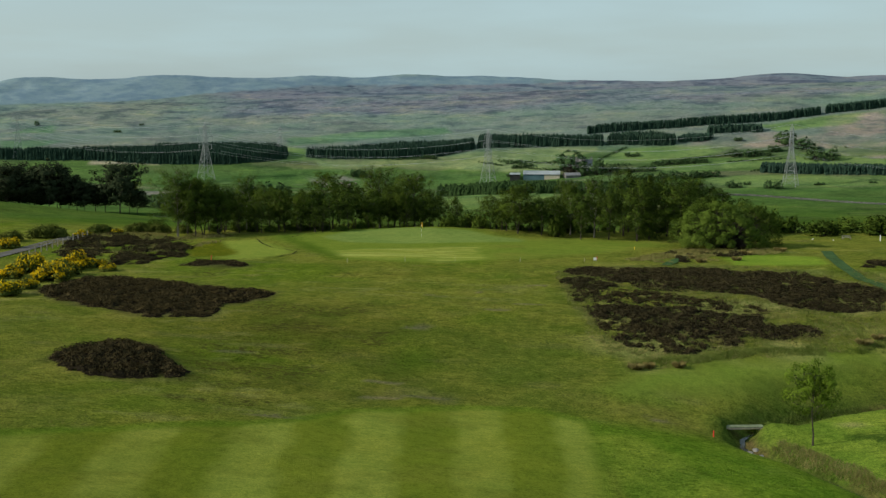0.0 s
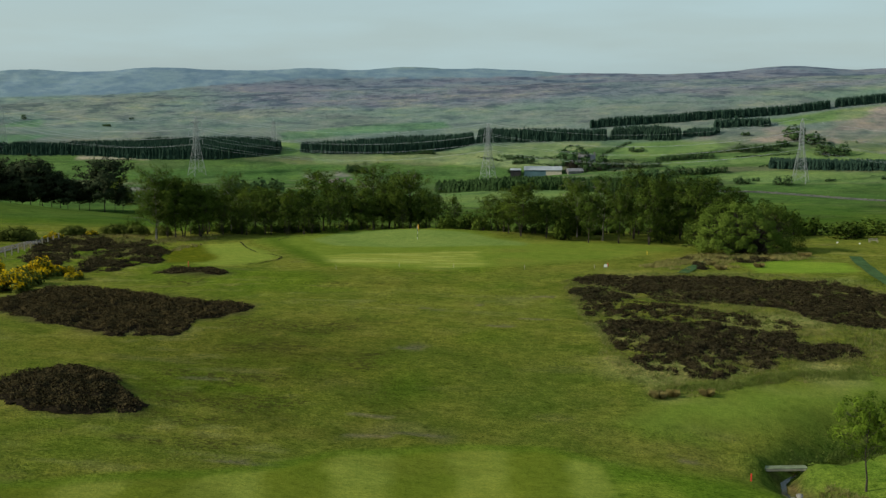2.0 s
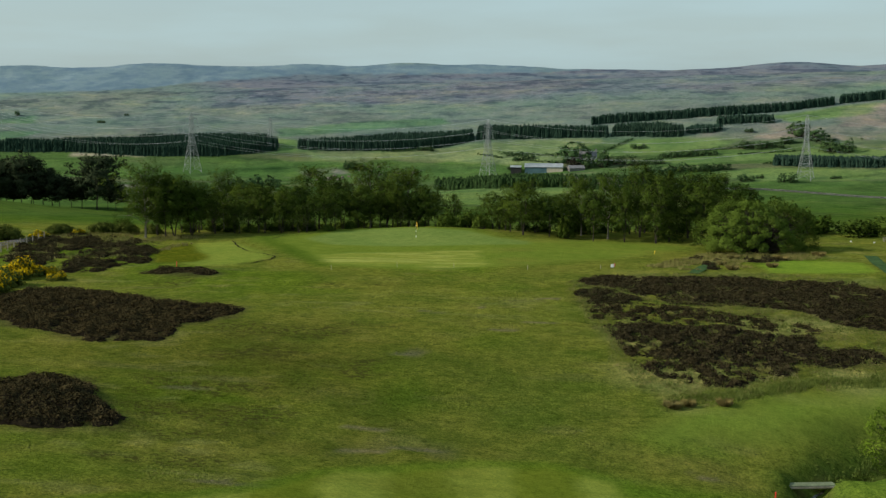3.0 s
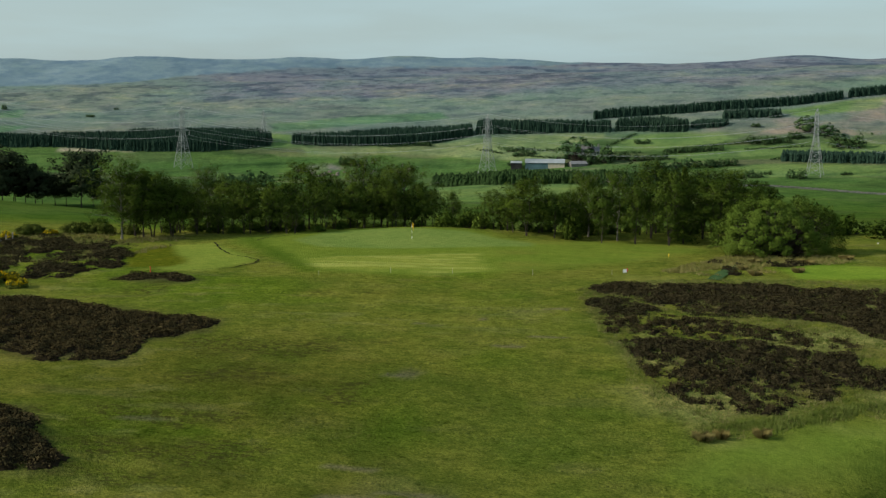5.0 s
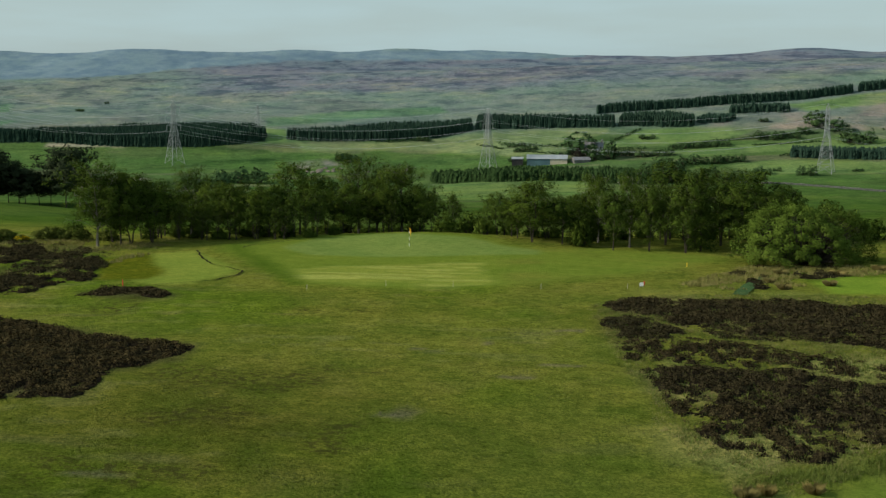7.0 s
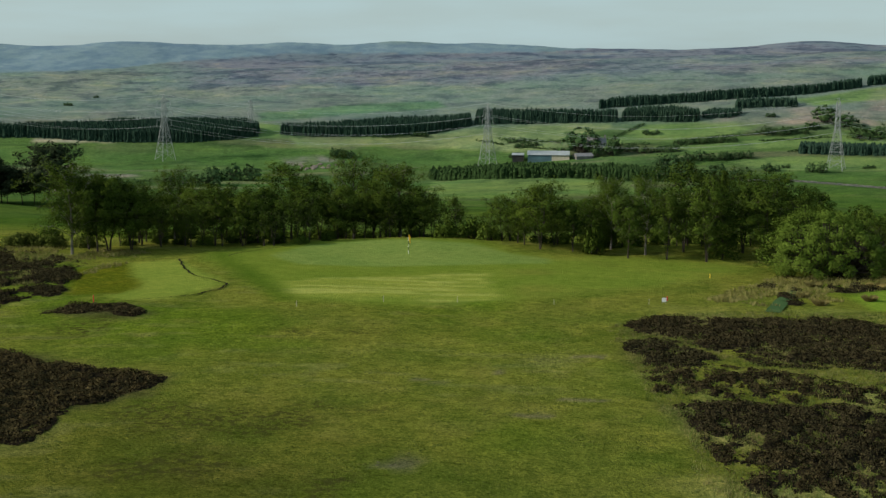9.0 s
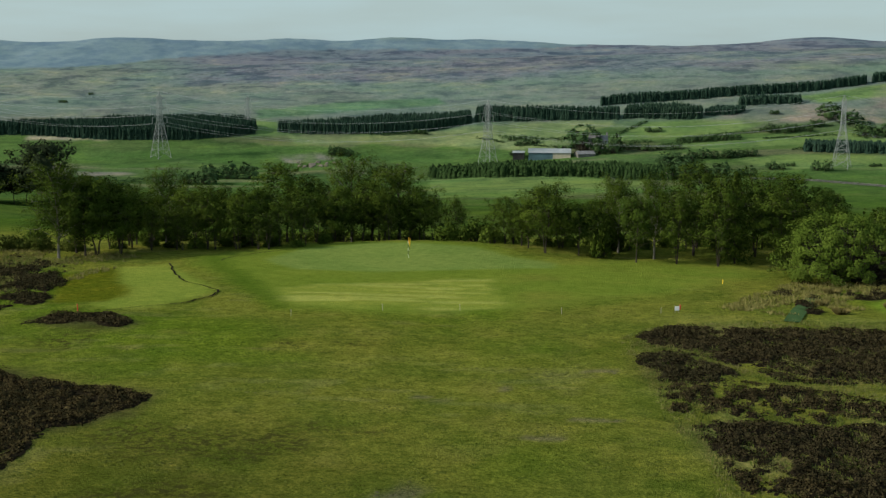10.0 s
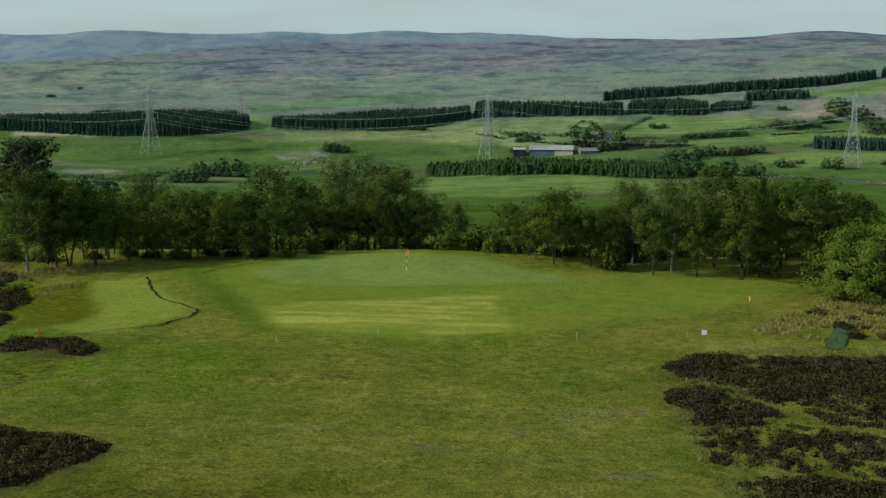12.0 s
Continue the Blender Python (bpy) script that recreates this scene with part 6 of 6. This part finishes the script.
hedge_row([(14.3, 465.7), (28.9, 458.4), (45.4, 452.6)], 0.8, 0.8, 0.2, 7)


# ---- pylons and cables ----
def strut(bm, a, b, r):
    tube(bm, a, b, r, r, 4)


def make_pylon(name, h):
    root = new(name)
    bw, ww, tw = 0.115 * h, 0.032 * h, 0.022 * h
    corner = lambda w, z, i: Vector((w * (1, -1, -1, 1)[i], w * (1, 1, -1, -1)[i], z))
    half = lambda z: bw + (ww - bw) * (z / (0.58 * h)) if z < 0.58 * h else ww + (tw - ww) * (z - 0.58 * h) / (0.36 * h)
    rad = 0.0034 * h
    for i in range(4):
        bm = bmesh.new()
        strut(bm, corner(bw, -0.3, i), corner(ww, 0.58 * h, i), rad)
        strut(bm, corner(ww, 0.58 * h, i), corner(tw, 0.94 * h, i), rad * 0.8)
        strut(bm, corner(tw, 0.94 * h, i), Vector((0, 0, h)), rad * 0.7)
        part("leg", bm_mesh("leg", bm, STEEL), root)
    levels = [0.0, 0.13, 0.25, 0.36, 0.45, 0.52, 0.58, 0.64, 0.70, 0.76, 0.82, 0.88, 0.94]
    bm = bmesh.new()
    for za, zb in zip(levels[:-1], levels[1:]):
        a, b = za * h, zb * h
        for i in range(4):
            j = (i + 1) % 4
            strut(bm, corner(half(a), a, i), corner(half(b), b, j), rad * 0.5)
            strut(bm, corner(half(a), a, j), corner(half(b), b, i), rad * 0.5)
            strut(bm, corner(half(b), b, i), corner(half(b), b, j), rad * 0.5)
    part("bracing", bm_mesh("bracing", bm, STEEL), root)
    tips = []
    for z, reach in ((0.60, 0.125), (0.74, 0.15), (0.88, 0.115)):
        for s in (-1, 1):
            bm = bmesh.new()
            w = half(z * h)
            tip = Vector((s * reach * h, 0, (z + 0.012) * h))
            for y in (-w, w):
                strut(bm, (s * w, y, z * h), tip, rad * 0.6)
                strut(bm, (s * w, y, (z + 0.045) * h), tip, rad * 0.5)
                strut(bm, (s * w, y, (z + 0.045) * h), tip.lerp(Vector((s * w, y, z * h)), 0.5), rad * 0.4)
            arm = part("cross_arm", bm_mesh("cross_arm", bm, STEEL), root)
            bm = bmesh.new()
            low = tip - Vector((0, 0, 0.085 * h))
            for k in range(7):
                bmesh.ops.create_cone(bm, cap_ends=True, segments=6, radius1=rad * 1.5, radius2=rad * 0.8, depth=0.009 * h, matrix=Matrix.Translation(tip.lerp(low, (k + 0.5) / 7)))
            strut(bm, tip, low, rad * 0.5)
            part("insulator", bm_mesh("insulator", bm, STEEL), arm)
            tips.append(low)
    return root, tips


tower, arm_tips = make_pylon("pylon", 20.0)
SITES = [(-163.7, 470.2, 16.8, 0.35), (-88.1, 452.4, 21.2, 0.75), (16.5, 444.2, 20.2, 0.95), (119.2, 417.4, 21.2, 1.05), (205.0, 402.0, 21.0, 1.1), (-63.1, 473.1, 11.6, 0.9)]
ends = []
for x, y, h, turn in SITES:
    ob = stand(tower, x, y, h, 20.0, None, None, turn)
    tagged(ob, "grey steel lattice pylon with three pairs of arms", "pylon", "pylons across the valley")
    m = Matrix.Translation((x, y, land(x, y) - 0.04)) @ Matrix.Rotation(turn, 4, "Z") @ Matrix.Scale(h / 20.0, 4)
    ends.append([m @ p for p in arm_tips] + [m @ Vector((0, 0, 20.0))])
drop_thing(tower)
for a, b in ((0, 1), (1, 2), (2, 3), (3, 4)):
    for p, q in zip(ends[a], ends[b]):
        line = [p.lerp(q, k / 24) - Vector((0, 0, k / 6 * (1 - k / 24) * 0.045 * (q - p).length)) for k in range(25)]
        side = (q - p).cross(Vector((0, 0, 1))).normalized() * 0.022
        rim = [side, Vector((0, 0, 0.022)), -side, Vector((0, 0, -0.022))]
        v = np.array([tuple(c + r) for c in line for r in rim])
        f = np.array([(4 * k + a, 4 * k + (a + 1) % 4, 4 * k + 4 + (a + 1) % 4, 4 * k + 4 + a) for k in range(24) for a in range(4)])
        tagged(new("power_cable", mesh_of("power_cable", v, f, CABLE, True)), "thin sagging power cable between two pylons", "cable", "power cables")


# ---- farm in the valley ----
def shed(name, x, y, turn, long, deep, eave, rise, roof_mat, walls, label):
    """A gabled shed: walls by bay, two roof slopes with an overhang."""
    base = min(land(x + dx, y + dy) for dx in (-long / 2, long / 2) for dy in (-deep / 2, deep / 2))
    root = empty(name, x, y, base, turn)
    x0 = -long / 2
    for share, mat in walls:
        x1 = x0 + long * share
        bm = bmesh.new()
        box(bm, x0, -deep / 2, -0.6, x1 - 0.004, -deep / 2 + 0.15, eave)
        part("front_wall", bm_mesh("front_wall", bm, mat), root)
        x0 = x1
    bm = bmesh.new()
    box(bm, -long / 2, deep / 2 - 0.15, -0.6, long / 2, deep / 2, eave)
    part("back_wall", bm_mesh("back_wall", bm, walls[-1][1]), root)
    for s in (-1, 1):
        bm = bmesh.new()
        xa, xb = (s * long / 2, s * (long / 2 - 0.15))
        ring = [(-deep / 2 + 0.155, -0.6), (deep / 2 - 0.155, -0.6), (deep / 2 - 0.155, eave), (0, eave + rise), (-deep / 2 + 0.155, eave)]
        va, vb = [bm.verts.new((xa, u, w)) for u, w in ring], [bm.verts.new((xb, u, w)) for u, w in ring]
        bm.faces.new(va), bm.faces.new(vb[::-1])
        for k in range(5):
            bm.faces.new((va[k], vb[k], vb[(k + 1) % 5], va[(k + 1) % 5]))
        bmesh.ops.recalc_face_normals(bm, faces=bm.faces[:])
        part("gable_wall", bm_mesh("gable_wall", bm, walls[-1][1]), root)
        bm = bmesh.new()
        n = max(4, int(long / 0.6))
        for k in range(n + 1):
            u = -long / 2 - 0.15 + (long + 0.3) * k / n
            zz = 0.02 * (k % 2)
            for d in (0, 0.06):
                bm.verts.new((u, s * (deep / 2 + 0.25), eave - 0.25 * rise / (deep / 2) + zz + d))
                bm.verts.new((u, 0, eave + rise + zz + d))
        bm.verts.ensure_lookup_table()
        for k in range(n):
            i = k * 4
            bm.faces.new([bm.verts[j] for j in (i, i + 1, i + 5, i + 4)])
            bm.faces.new([bm.verts[j] for j in (i + 2, i + 6, i + 7, i + 3)])
        bmesh.ops.recalc_face_normals(bm, faces=bm.faces[:])
        part("roof_slope", bm_mesh("roof_slope", bm, roof_mat), root)
    return tagged(root, label, "farm building")


shed("barn", 36.2, 446.5, radians(-6), 13.2, 6.0, 2.7, 1.1, SHEET_ROOF, [(0.58, TEAL_SHEET), (0.42, BEIGE_WALL)], "long barn with pale sheet roof and blue-green front")
shed("open_shed", 26.6, 449.0, radians(-6), 3.6, 4.0, 2.4, 0.5, SHEET_ROOF, [(1.0, DARK_GAP)], "small shed beside the barn, its open front painted as dark shade")
shed("cattle_shed", 47.0, 444.0, radians(10), 5.5, 4.0, 1.2, 0.8, SLATE, [(1.0, STONE)], "low grey slate-roofed shed beside the barn")
house = shed("farmhouse", 52.5, 453.5, radians(-10), 6.0, 3.6, 2.6, 1.7, SLATE, [(1.0, WHITE)], "white farmhouse with slate roof and two chimneys")
for x in (-2.7, 2.7):
    bm = bmesh.new()
    box(bm, x - 0.3, -0.3, 3.6, x + 0.3, 0.3, 5.2, 0.04)
    part("chimney", bm_mesh("chimney", bm, STONE), house)
for x in (-1.8, 0, 1.8):
    bm = bmesh.new()
    box(bm, x - 0.3, -1.86, 1.0, x + 0.3, -1.79, 2.0, 0.02)
    part("window", bm_mesh("window", bm, BLACK), house)


# ---- stone wall and rocks ----
def stone_line(name, pts, tall, size, label):
    bm_v, bm_f, base = [], [], 0
    for (ax, ay), (bx, by) in zip(pts[:-1], pts[1:]):
        n = int(math.hypot(bx - ax, by - ay) / size)
        for k in range(n):
            for c in range(max(1, int(tall / size * 1.3))):
                t = (k + 0.5 * (c % 2)) / n
                x, y = ax + (bx - ax) * t, ay + (by - ay) * t + rng.normal() * 0.05
                z = land(x, y) + c * size * 0.7 - 0.05
                s = size * rng.uniform(0.45, 0.68, 3)
                cube = np.array([(i, j, l) for i in (-1, 1) for j in (-1, 1) for l in (-1, 1)], float) * s * 0.95 + rng.normal(size=(8, 3)) * 0.05
                bm_v.append(cube + (x, y, z + s[2]))
                bm_f.append(np.array([(0, 1, 3, 2), (4, 6, 7, 5), (0, 4, 5, 1), (2, 3, 7, 6), (0, 2, 6, 4), (1, 5, 7, 3)]) + base)
                base += 8
    return tagged(new(name, mesh_of(name, np.vstack(bm_v), np.vstack(bm_f), STONE)), label, "stone wall", kind="stuff")


stone_line("dry_stone_wall", [(85.6, 390.6), (99.1, 390.1), (110.4, 385), (122.9, 379.3), (137, 375.2), (160, 366)], 0.5, 0.30, "low grey dry-stone wall across the pasture")
for k in range(26):
    x, y = -39 + rng.normal() * 4.0, 447.5 + rng.normal() * 1.8
    bm = bmesh.new()
    bmesh.ops.create_icosphere(bm, subdivisions=2, radius=rng.uniform(0.25, 0.8))
    for q in bm.verts:
        q.co *= 1 + 0.35 * noise.noise(q.co * 1.6 + Vector((k * 3.1, 0, 0)))
        q.co.z *= 0.6
    st = new("rock", bm_mesh("rock", bm, ROCK))
    st.location = (x, y, land(x, y) + 0.1)
    tagged(st, "pale grey rock in a disused quarry", "rock", "rocks in the quarry")
